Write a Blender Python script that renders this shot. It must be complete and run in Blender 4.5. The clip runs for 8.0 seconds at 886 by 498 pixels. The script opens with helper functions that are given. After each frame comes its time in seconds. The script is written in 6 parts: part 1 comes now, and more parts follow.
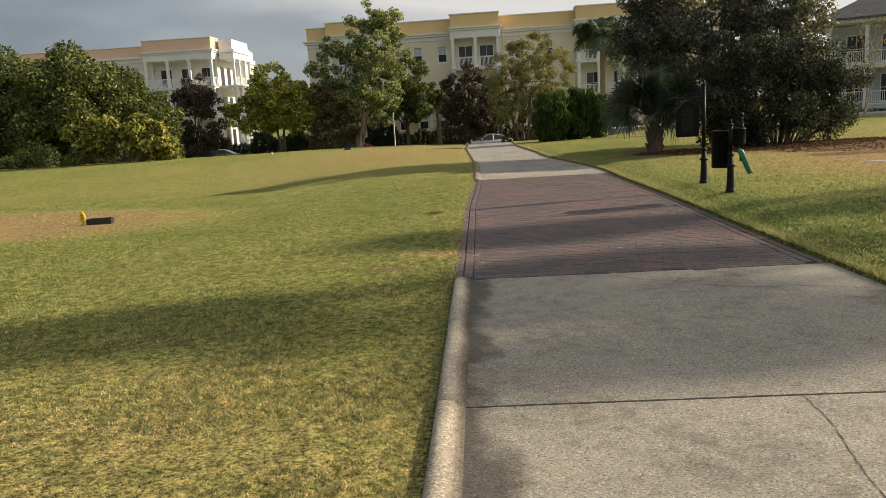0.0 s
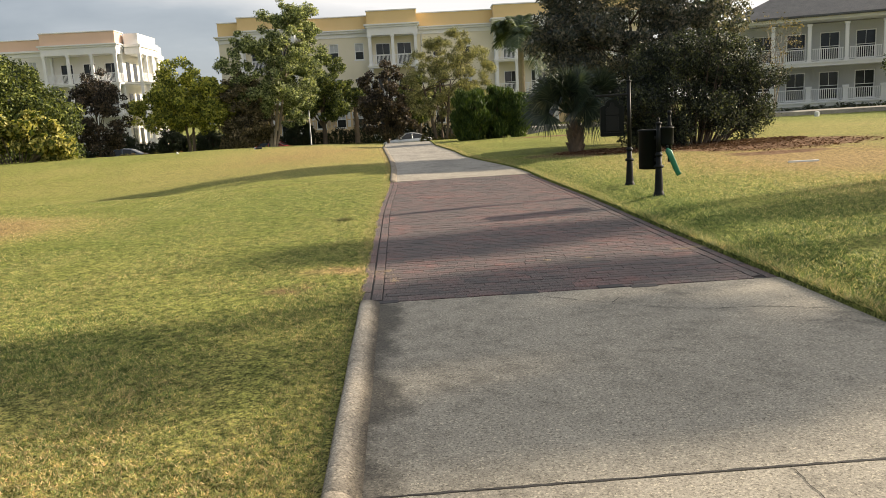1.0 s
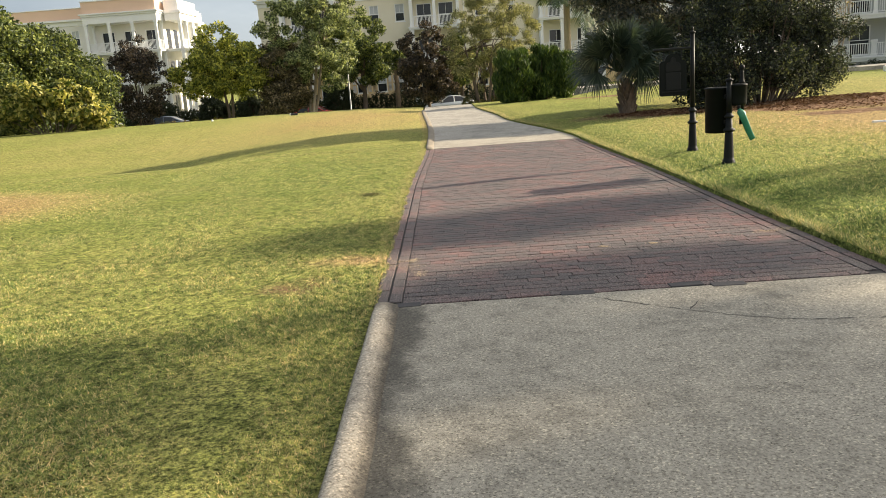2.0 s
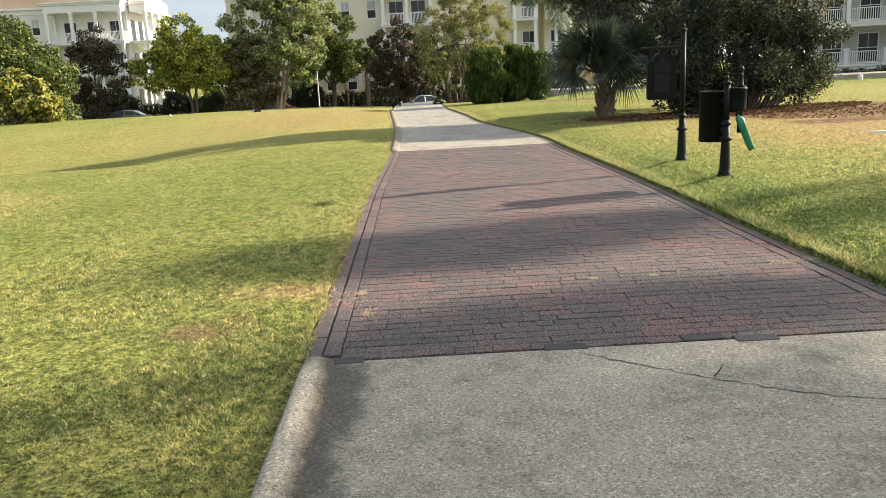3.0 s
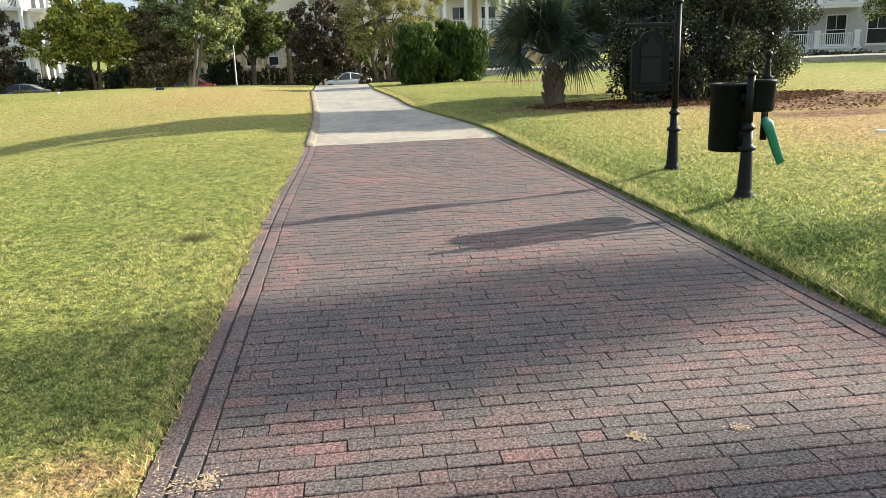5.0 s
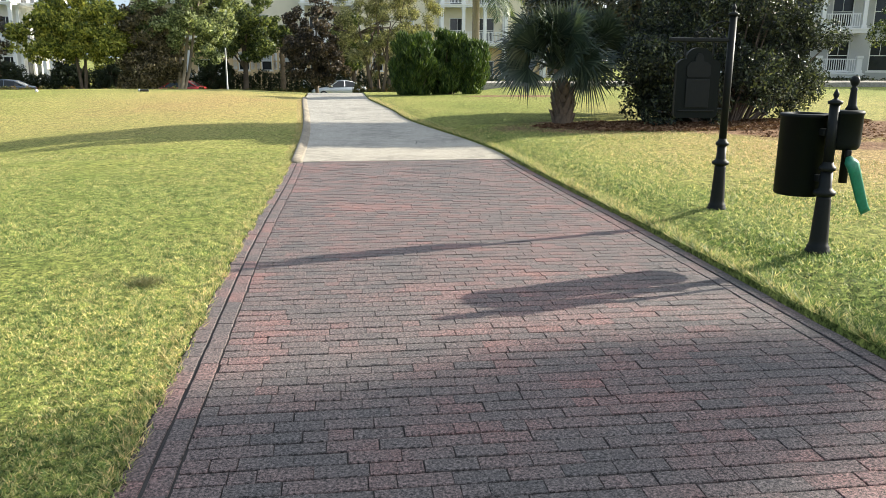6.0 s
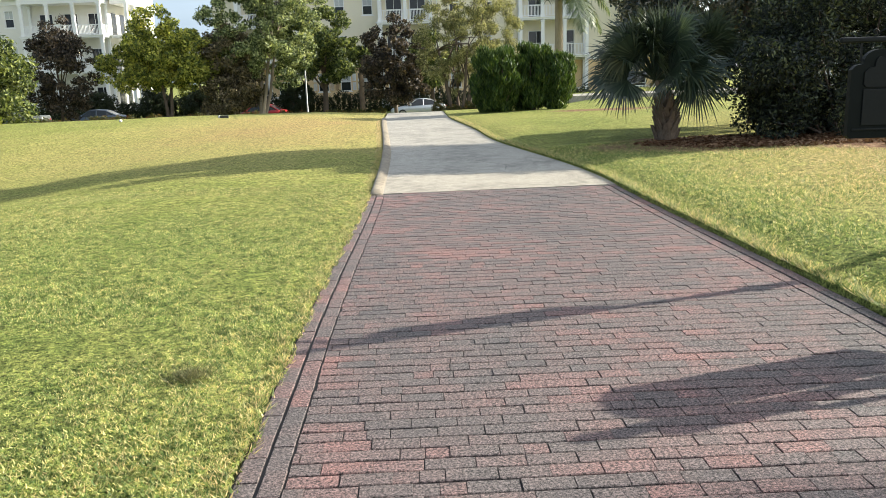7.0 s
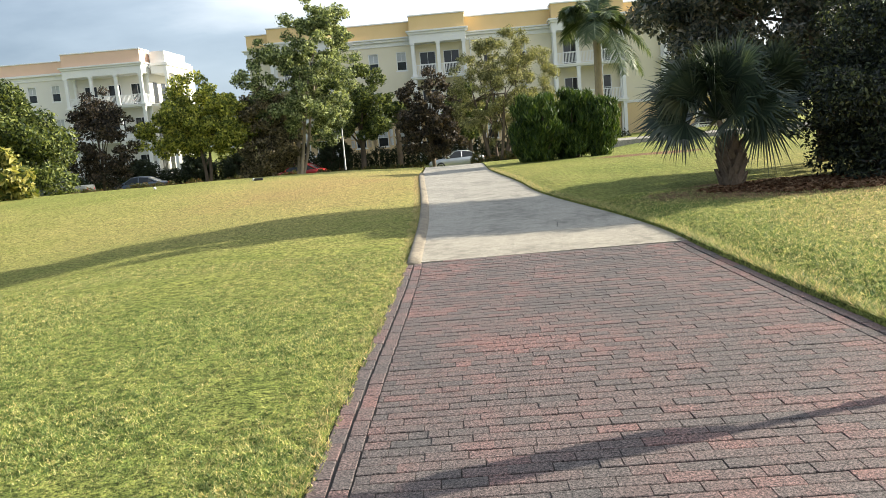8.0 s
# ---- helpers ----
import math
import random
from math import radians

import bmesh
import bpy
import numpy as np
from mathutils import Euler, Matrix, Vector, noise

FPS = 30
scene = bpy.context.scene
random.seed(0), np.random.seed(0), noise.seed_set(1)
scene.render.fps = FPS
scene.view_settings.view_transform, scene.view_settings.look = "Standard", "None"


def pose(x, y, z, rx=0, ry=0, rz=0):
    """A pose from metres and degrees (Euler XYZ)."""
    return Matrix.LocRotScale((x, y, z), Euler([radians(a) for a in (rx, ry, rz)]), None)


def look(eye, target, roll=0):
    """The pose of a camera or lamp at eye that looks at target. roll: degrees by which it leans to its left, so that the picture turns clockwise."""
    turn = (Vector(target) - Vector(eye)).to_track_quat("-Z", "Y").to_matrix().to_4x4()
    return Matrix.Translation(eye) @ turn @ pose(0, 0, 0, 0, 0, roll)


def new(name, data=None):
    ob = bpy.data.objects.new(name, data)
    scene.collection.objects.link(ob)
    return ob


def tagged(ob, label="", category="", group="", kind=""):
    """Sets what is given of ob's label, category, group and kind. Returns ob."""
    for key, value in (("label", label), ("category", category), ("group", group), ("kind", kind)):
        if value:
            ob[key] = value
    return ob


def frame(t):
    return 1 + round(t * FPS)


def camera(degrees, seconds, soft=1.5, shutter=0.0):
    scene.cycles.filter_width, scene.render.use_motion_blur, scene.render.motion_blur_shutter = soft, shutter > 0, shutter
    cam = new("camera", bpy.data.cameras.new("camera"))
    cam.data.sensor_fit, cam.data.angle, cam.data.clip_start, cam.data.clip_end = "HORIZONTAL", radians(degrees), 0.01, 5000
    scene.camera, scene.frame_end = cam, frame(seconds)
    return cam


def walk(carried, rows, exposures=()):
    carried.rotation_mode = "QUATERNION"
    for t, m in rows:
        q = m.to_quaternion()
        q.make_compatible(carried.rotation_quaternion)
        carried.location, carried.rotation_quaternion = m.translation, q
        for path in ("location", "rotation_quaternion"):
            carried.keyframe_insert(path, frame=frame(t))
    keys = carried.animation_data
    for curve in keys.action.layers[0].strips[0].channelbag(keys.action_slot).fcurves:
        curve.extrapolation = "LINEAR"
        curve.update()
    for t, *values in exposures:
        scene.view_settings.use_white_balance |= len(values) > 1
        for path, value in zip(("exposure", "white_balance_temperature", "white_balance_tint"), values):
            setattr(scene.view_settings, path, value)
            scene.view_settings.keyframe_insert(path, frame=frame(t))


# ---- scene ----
cam = camera(59.0, 8.0, soft=0.6)

PATH = [
    (0, (0.372, -7.509, 1.585), (0.264, -5.54, 1.252), -3.3),
    (0.5, (0.443, -7.001, 1.575), (0.418, -5.028, 1.244), -2.7),
    (1, (0.474, -6.424, 1.557), (0.566, -4.457, 1.21), -3.1),
    (1.5, (0.578, -5.796, 1.505), (0.63, -3.83, 1.139), -4.9),
    (1.7, (0.588, -5.547, 1.514), (0.564, -3.59, 1.104), -4.2),
    (2.8, (0.727, -4.149, 1.474), (0.712, -2.199, 1.03), -3.7),
    (3, (0.718, -3.934, 1.454), (0.768, -1.982, 1.019), -2.8),
    (3.5, (0.724, -3.245, 1.451), (0.964, -1.31, 1.007), -4.2),
    (4, (0.77, -2.588, 1.453), (0.948, -0.649, 0.998), -1.9),
    (4.5, (0.781, -1.921, 1.465), (1.0, 0.009, 0.987), -2.9),
    (5, (0.844, -1.295, 1.489), (1.074, 0.629, 0.992), -1.8),
    (5.2, (0.871, -1.014, 1.461), (1.156, 0.911, 1.001), -1.8),
    (6.3, (0.845, 0.368, 1.51), (1.096, 2.294, 1.036), 0.7),
    (6.5, (0.841, 0.613, 1.557), (1.053, 2.544, 1.082), -0.9),
    (7, (0.796, 1.32, 1.514), (0.856, 3.272, 1.081), -1.9),
    (7.5, (0.825, 1.904, 1.547), (0.789, 3.876, 1.214), -2.5),
    (8, (0.796, 2.618, 1.516), (0.755, 4.595, 1.215), -4.7),
]
EXPOSURE = [(0, 0.0, 7100, 13), (0.5, 0.32, 7080, 13), (1.0, 0.46, 7050, 13), (1.7, 0.69, 7040, 12), (2.8, 0.90, 6780, 10), (3.5, 0.97, 6520, 10), (5.0, 1.0, 6300, 9), (6.5, 1.07, 6090, 8),
            (7.3, 0.95, 6200, 8), (8.0, 0.85, 6320, 8)]
walk(cam, [(t, look(eye, target, roll)) for t, eye, target, roll in PATH], EXPOSURE)

# ---------------------------------------------------------------- light
SUN_AZ = math.atan2(0.958, 0.286)      # from +y towards +x
SUN_EL = radians(23.0)
world = bpy.data.worlds.new("sky")
scene.world = world
world.use_nodes = True
wn = world.node_tree
wn.nodes.clear()


def node(tree, kind, **values):
    n = tree.nodes.new(kind)
    for key, value in values.items():
        n.inputs[key.replace("_", " ")].default_value = value
    return n


w_out = wn.nodes.new("ShaderNodeOutputWorld")
w_bg = node(wn, "ShaderNodeBackground", Strength=0.84)
w_sky = wn.nodes.new("ShaderNodeTexSky")
w_sky.sky_type = "NISHITA"
w_sky.sun_disc = False
w_sky.sun_elevation = SUN_EL
w_sky.sun_rotation = SUN_AZ
w_scale = wn.nodes.new("ShaderNodeMix")
w_scale.data_type = "RGBA"
w_scale.blend_type = "MULTIPLY"
w_scale.inputs[0].default_value = 1.0
w_scale.inputs[7].default_value = (0.10, 0.10, 0.10, 1)
wn.links.new(w_sky.outputs[0], w_scale.inputs[6])
w_tc = wn.nodes.new("ShaderNodeTexCoord")
w_map = wn.nodes.new("ShaderNodeMapping")
w_map.inputs["Scale"].default_value = (1.0, 1.0, 2.6)
wn.links.new(w_tc.outputs["Generated"], w_map.inputs[0])
w_noise = node(wn, "ShaderNodeTexNoise", Scale=1.7, Detail=7.0, Roughness=0.52, Distortion=0.25)
wn.links.new(w_map.outputs[0], w_noise.inputs["Vector"])
# cloud cover grows thinner and brighter towards the sun's side of the sky
w_sep = wn.nodes.new("ShaderNodeSeparateXYZ")
wn.links.new(w_tc.outputs["Generated"], w_sep.inputs[0])
w_side = wn.nodes.new("ShaderNodeMath")
w_side.operation = "MULTIPLY_ADD"
w_side.inputs[1].default_value = 0.42
wn.links.new(w_sep.outputs[0], w_side.inputs[0])
wn.links.new(w_noise.outputs[0], w_side.inputs[2])
w_ramp = wn.nodes.new("ShaderNodeValToRGB")
cr = w_ramp.color_ramp
cr.elements[0].position, cr.elements[0].color = 0.30, (0.25, 0.31, 0.39, 1)
cr.elements[1].position, cr.elements[1].color = 0.62, (0.95, 0.97, 1.0, 1)
e = cr.elements.new(0.44)
e.color = (0.42, 0.49, 0.57, 1)
wn.links.new(w_side.outputs[0], w_ramp.inputs[0])
w_mix = wn.nodes.new("ShaderNodeMix")
w_mix.data_type = "RGBA"
w_mix.inputs[0].default_value = 0.80
wn.links.new(w_scale.outputs[2], w_mix.inputs[6])
wn.links.new(w_ramp.outputs[0], w_mix.inputs[7])
wn.links.new(w_mix.outputs[2], w_bg.inputs[0])
wn.links.new(w_bg.outputs[0], w_out.inputs[0])

sun = new("sun", bpy.data.lights.new("sun", "SUN"))
sun.data.energy, sun.data.angle, sun.data.color = 6.0, radians(0.6), (1.0, 0.90, 0.74)
sun_way = Vector((math.sin(SUN_AZ) * math.cos(SUN_EL), math.cos(SUN_AZ) * math.cos(SUN_EL), math.sin(SUN_EL)))
sun.matrix_world = look(sun_way * 200, (0, 0, 0))


# ---------------------------------------------------------------- materials
def material(name):
    m = bpy.data.materials.new(name)
    m.use_nodes = True
    return m, m.node_tree, m.node_tree.nodes["Principled BSDF"]


def ramp(nt, source, stops):
    r = nt.nodes.new("ShaderNodeValToRGB")
    els = r.color_ramp.elements
    for i, (p, c) in enumerate(stops):
        el = els[i] if i < 2 else els.new(p)
        el.position, el.color = p, (*c, 1)
    nt.links.new(source, r.inputs[0])
    return r.outputs[0]


def noise_tex(nt, scale, detail=4.0, rough=0.6, coord="Object", stretch=None):
    tc = nt.nodes.new("ShaderNodeTexCoord")
    n = node(nt, "ShaderNodeTexNoise", Scale=scale, Detail=detail, Roughness=rough)
    vec = tc.outputs[coord]
    if stretch:
        mp = nt.nodes.new("ShaderNodeMapping")
        mp.inputs["Scale"].default_value = stretch
        nt.links.new(vec, mp.inputs[0])
        vec = mp.outputs[0]
    nt.links.new(vec, n.inputs["Vector"])
    return n.outputs[0]


def mixed(nt, fac, a, b, mode="MIX"):
    m = nt.nodes.new("ShaderNodeMix")
    m.data_type, m.blend_type = "RGBA", mode
    for socket, v in ((m.inputs[0], fac), (m.inputs[6], a), (m.inputs[7], b)):
        if isinstance(v, bpy.types.NodeSocket):
            nt.links.new(v, socket)
        elif isinstance(v, (int, float)):
            socket.default_value = v
        else:
            socket.default_value = (*v, 1)
    return m.outputs[2]


def math_node(nt, op, a, b=0.0, c=0.0):
    m = nt.nodes.new("ShaderNodeMath")
    m.operation = op
    for i, v in enumerate((a, b, c)):
        if isinstance(v, bpy.types.NodeSocket):
            nt.links.new(v, m.inputs[i])
        else:
            m.inputs[i].default_value = v
    return m.outputs[0]


def bump(nt, bsdf, height, strength, distance=0.01):
    b = node(nt, "ShaderNodeBump", Strength=strength, Distance=distance)
    nt.links.new(height, b.inputs["Height"])
    nt.links.new(b.outputs[0], bsdf.inputs["Normal"])


def surface(name, dark, light, coarse=1.5, fine=40.0, rough=0.7, metal=0.0, relief=0.3, depth=0.004, spec=0.5, stretch=None):
    """Two colours varied at two scales, with a fine relief."""
    m, nt, bsdf = material(name)
    a = noise_tex(nt, coarse, 5.0, 0.6, "Object", stretch)
    b = noise_tex(nt, fine, 3.0, 0.7, "Object", stretch)
    both = math_node(nt, "MULTIPLY_ADD", b, 0.45, math_node(nt, "MULTIPLY", a, 0.6))
    col = ramp(nt, both, [(0.32, dark), (0.72, light)])
    nt.links.new(col, bsdf.inputs["Base Color"])
    rg = math_node(nt, "MULTIPLY_ADD", a, 0.25, rough - 0.12)
    nt.links.new(rg, bsdf.inputs["Roughness"])
    bsdf.inputs["Metallic"].default_value = metal
    bsdf.inputs["Specular IOR Level"].default_value = spec
    bump(nt, bsdf, b, relief, depth)
    return m


def leaf_material(name, stops, pass_light=0.35, rough=0.5, spec=0.35):
    m, nt, bsdf = material(name)
    geo = nt.nodes.new("ShaderNodeNewGeometry")
    patch = noise_tex(nt, 0.9, 3.0)
    f = math_node(nt, "MULTIPLY_ADD", geo.outputs["Random Per Island"], 0.62, math_node(nt, "MULTIPLY", patch, 0.42))
    col = ramp(nt, f, stops)
    nt.links.new(col, bsdf.inputs["Base Color"])
    bsdf.inputs["Roughness"].default_value = rough
    bsdf.inputs["Specular IOR Level"].default_value = spec
    tr = nt.nodes.new("ShaderNodeBsdfTranslucent")
    warm = mixed(nt, 1.0, col, (1.25, 1.2, 0.6), "MULTIPLY")
    nt.links.new(warm, tr.inputs["Color"])
    mx = nt.nodes.new("ShaderNodeMixShader")
    mx.inputs[0].default_value = pass_light
    nt.links.new(bsdf.outputs[0], mx.inputs[1])
    nt.links.new(tr.outputs[0], mx.inputs[2])
    nt.links.new(mx.outputs[0], nt.nodes["Material Output"].inputs["Surface"])
    return m


def brick_material(name, per_object):
    m, nt, bsdf = material(name)
    if per_object:
        rnd = nt.nodes.new("ShaderNodeObjectInfo").outputs["Random"]
    else:
        rnd = nt.nodes.new("ShaderNodeNewGeometry").outputs["Random Per Island"]
    tc = nt.nodes.new("ShaderNodeTexCoord")
    geo = nt.nodes.new("ShaderNodeNewGeometry")
    patch = node(nt, "ShaderNodeTexNoise", Scale=0.7, Detail=3.0)
    nt.links.new(geo.outputs["Position"], patch.inputs["Vector"])
    worn = node(nt, "ShaderNodeTexNoise", Scale=2.6, Detail=4.0, Roughness=0.65)
    nt.links.new(geo.outputs["Position"], worn.inputs["Vector"])
    f = math_node(nt, "MULTIPLY_ADD", patch.outputs[0], 0.66, math_node(nt, "MULTIPLY", rnd, 0.26))
    f = math_node(nt, "MULTIPLY_ADD", worn.outputs[0], 0.55, math_node(nt, "SUBTRACT", f, 0.12))
    col = ramp(nt, f, [(0.36, (0.078, 0.070, 0.069)), (0.52, (0.106, 0.087, 0.083)), (0.66, (0.130, 0.094, 0.088)),
                       (0.78, (0.165, 0.099, 0.091)), (0.92, (0.225, 0.113, 0.097))])
    fine = node(nt, "ShaderNodeTexNoise", Scale=75.0, Detail=5.0, Roughness=0.85)
    nt.links.new(geo.outputs["Position"], fine.inputs["Vector"])
    pits = ramp(nt, fine.outputs[0], [(0.42, (0.08, 0.08, 0.08)), (0.475, (0.85, 0.85, 0.85)), (0.53, (1.05, 1.05, 1.05)), (0.60, (2.3, 2.28, 2.25))])
    # open pores, a centimetre apart
    pore = node(nt, "ShaderNodeTexVoronoi", Scale=105.0)
    nt.links.new(geo.outputs["Position"], pore.inputs["Vector"])
    hole = ramp(nt, pore.outputs["Distance"], [(0.16, (0.12, 0.12, 0.12)), (0.34, (1.08, 1.08, 1.08))])
    nt.links.new(mixed(nt, 1.0, mixed(nt, 1.0, col, pits, "MULTIPLY"), hole, "MULTIPLY"), bsdf.inputs["Base Color"])
    bsdf.inputs["Roughness"].default_value = 0.72
    bsdf.inputs["Specular IOR Level"].default_value = 0.45
    bump(nt, bsdf, fine.outputs[0], 0.8, 0.008)
    return m


def ground_material(name, blades):
    """Turf: green to straw by the 'dry' value stored on the sheet, bare sandy soil by 'soil'. Both also hold one
    painted sun fleck.
    """
    m, nt, bsdf = material(name)
    geo = nt.nodes.new("ShaderNodeNewGeometry")

    def world_noise(scale, detail, rough=0.6):
        n = node(nt, "ShaderNodeTexNoise", Scale=scale, Detail=detail, Roughness=rough)
        nt.links.new(geo.outputs["Position"], n.inputs["Vector"])
        return n.outputs[0]

    dry = nt.nodes.new("ShaderNodeAttribute")
    dry.attribute_name = "dry"
    coarse, mid, fine = world_noise(0.35, 4.0), world_noise(3.2, 5.0, 0.7), world_noise(46.0, 4.0, 0.75)
    f = math_node(nt, "MULTIPLY_ADD", coarse, 0.35, dry.outputs["Fac"])
    f = math_node(nt, "MULTIPLY_ADD", mid, 0.42, f)
    if blades:
        f = math_node(nt, "MULTIPLY_ADD", geo.outputs["Random Per Island"], 0.80, math_node(nt, "SUBTRACT", f, 0.36))
    f = math_node(nt, "SUBTRACT", f, 0.22)
    col = ramp(nt, f, [(0.02, (0.165, 0.235, 0.058)), (0.24, (0.300, 0.335, 0.098)), (0.44, (0.425, 0.400, 0.150)),
                       (0.70, (0.455, 0.345, 0.160)), (1.0, (0.52, 0.375, 0.205))])
    if not blades:
        col = mixed(nt, 1.0, col, (0.76, 0.74, 0.72), "MULTIPLY")
    tuft = ramp(nt, world_noise(15.0, 3.0, 0.75), [(0.36, (0.42, 0.46, 0.38)), (0.50, (0.95, 0.95, 0.95)), (0.64, (1.45, 1.38, 1.30))])
    col = mixed(nt, 1.0, col, tuft, "MULTIPLY")
    if blades:
        tip = ramp(nt, geo.outputs["Random Per Island"], [(0.0, (0.64, 0.76, 0.72)), (0.55, (1.12, 1.18, 1.20)), (1.0, (1.74, 1.74, 1.80))])
        col = mixed(nt, 1.0, col, tip, "MULTIPLY")
        nt.links.new(col, bsdf.inputs["Base Color"])
        bsdf.inputs["Roughness"].default_value = 0.55
        tr = nt.nodes.new("ShaderNodeBsdfTranslucent")
        nt.links.new(col, tr.inputs["Color"])
        mx = nt.nodes.new("ShaderNodeMixShader")
        mx.inputs[0].default_value = 0.4
        nt.links.new(bsdf.outputs[0], mx.inputs[1])
        nt.links.new(tr.outputs[0], mx.inputs[2])
        nt.links.new(mx.outputs[0], nt.nodes["Material Output"].inputs["Surface"])
        return m
    soil = nt.nodes.new("ShaderNodeAttribute")
    soil.attribute_name = "soil"
    s = math_node(nt, "MULTIPLY_ADD", mid, 0.9, math_node(nt, "MULTIPLY", soil.outputs["Fac"], 1.3))
    s = math_node(nt, "SUBTRACT", s, 0.62)
    s = math_node(nt, "MULTIPLY", s, 3.0)
    sclamp = nt.nodes.new("ShaderNodeClamp")
    nt.links.new(s, sclamp.inputs[0])
    earth = ramp(nt, world_noise(5.0, 5.0, 0.7), [(0.36, (0.115, 0.060, 0.034)), (0.60, (0.26, 0.16, 0.10)), (0.72, (0.50, 0.40, 0.29))])
    col = mixed(nt, sclamp.outputs[0], col, earth)
    speck = ramp(nt, fine, [(0.39, (0.22, 0.25, 0.18)), (0.50, (0.95, 0.95, 0.95)), (0.63, (1.75, 1.68, 1.5))])
    nt.links.new(mixed(nt, 1.0, col, speck, "MULTIPLY"), bsdf.inputs["Base Color"])
    bsdf.inputs["Roughness"].default_value = 0.95
    bsdf.inputs["Specular IOR Level"].default_value = 0.12
    bump(nt, bsdf, math_node(nt, "MULTIPLY_ADD", mid, 0.6, fine), 0.9, 0.03)
    return m


def concrete_material(name, tint, gutter=0.0, foot_dirt=0.0):
    m, nt, bsdf = material(name)
    geo = nt.nodes.new("ShaderNodeNewGeometry")

    def world_noise(scale, detail, rough=0.6):
        n = node(nt, "ShaderNodeTexNoise", Scale=scale, Detail=detail, Roughness=rough)
        nt.links.new(geo.outputs["Position"], n.inputs["Vector"])
        return n.outputs[0]

    stain, mid, grit = world_noise(0.9, 6.0, 0.65), world_noise(7.0, 5.0, 0.7), world_noise(60.0, 5.0, 0.85)
    col = ramp(nt, math_node(nt, "MULTIPLY_ADD", mid, 0.50, math_node(nt, "MULTIPLY", stain, 0.58)),
               [(0.38, tuple(0.52 * c for c in tint)), (0.54, tint), (0.72, tuple(1.22 * c for c in tint))])
    specks = ramp(nt, grit, [(0.38, (0.40, 0.39, 0.37)), (0.47, (0.88, 0.88, 0.87)), (0.55, (1.0, 1.0, 1.0)), (0.64, (1.3, 1.28, 1.24))])
    pebble = node(nt, "ShaderNodeTexVoronoi", Scale=120.0, Randomness=1.0)
    nt.links.new(geo.outputs["Position"], pebble.inputs["Vector"])
    tone = nt.nodes.new("ShaderNodeSeparateColor")
    nt.links.new(pebble.outputs["Color"], tone.inputs[0])
    stones = ramp(nt, tone.outputs[0], [(0.06, (0.60, 0.59, 0.57)), (0.16, (0.96, 0.96, 0.96)), (0.84, (1.0, 1.0, 1.0)), (0.96, (1.55, 1.53, 1.46))])
    specks = mixed(nt, 1.0, specks, stones, "MULTIPLY")
    if gutter:
        # damp dirt that has settled along the kerb
        sep = nt.nodes.new("ShaderNodeSeparateXYZ")
        nt.links.new(geo.outputs["Position"], sep.inputs[0])
        reach = math_node(nt, "MULTIPLY_ADD", stain, 3.0, math_node(nt, "MULTIPLY", sep.outputs[0], -2.5))
        dirt = ramp(nt, math_node(nt, "MULTIPLY_ADD", mid, 0.5, math_node(nt, "SUBTRACT", reach, 0.15)), [(0.58, (1, 1, 1)), (0.80, (0.55, 0.55, 0.55)), (0.98, (gutter, gutter, gutter))])
        col = mixed(nt, 1.0, col, dirt, "MULTIPLY")
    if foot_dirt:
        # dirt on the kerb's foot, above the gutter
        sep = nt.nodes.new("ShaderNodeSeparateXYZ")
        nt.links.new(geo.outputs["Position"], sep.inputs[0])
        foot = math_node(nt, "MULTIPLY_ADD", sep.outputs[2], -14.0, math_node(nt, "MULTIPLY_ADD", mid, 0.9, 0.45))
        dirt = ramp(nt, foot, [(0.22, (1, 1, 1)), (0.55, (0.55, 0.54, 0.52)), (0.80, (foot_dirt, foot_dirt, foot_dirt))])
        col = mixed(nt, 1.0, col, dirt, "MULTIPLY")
    nt.links.new(mixed(nt, 1.0, col, specks, "MULTIPLY"), bsdf.inputs["Base Color"])
    bsdf.inputs["Roughness"].default_value = 0.82
    bsdf.inputs["Specular IOR Level"].default_value = 0.35
    bump(nt, bsdf, grit, 0.55, 0.004)
    return m


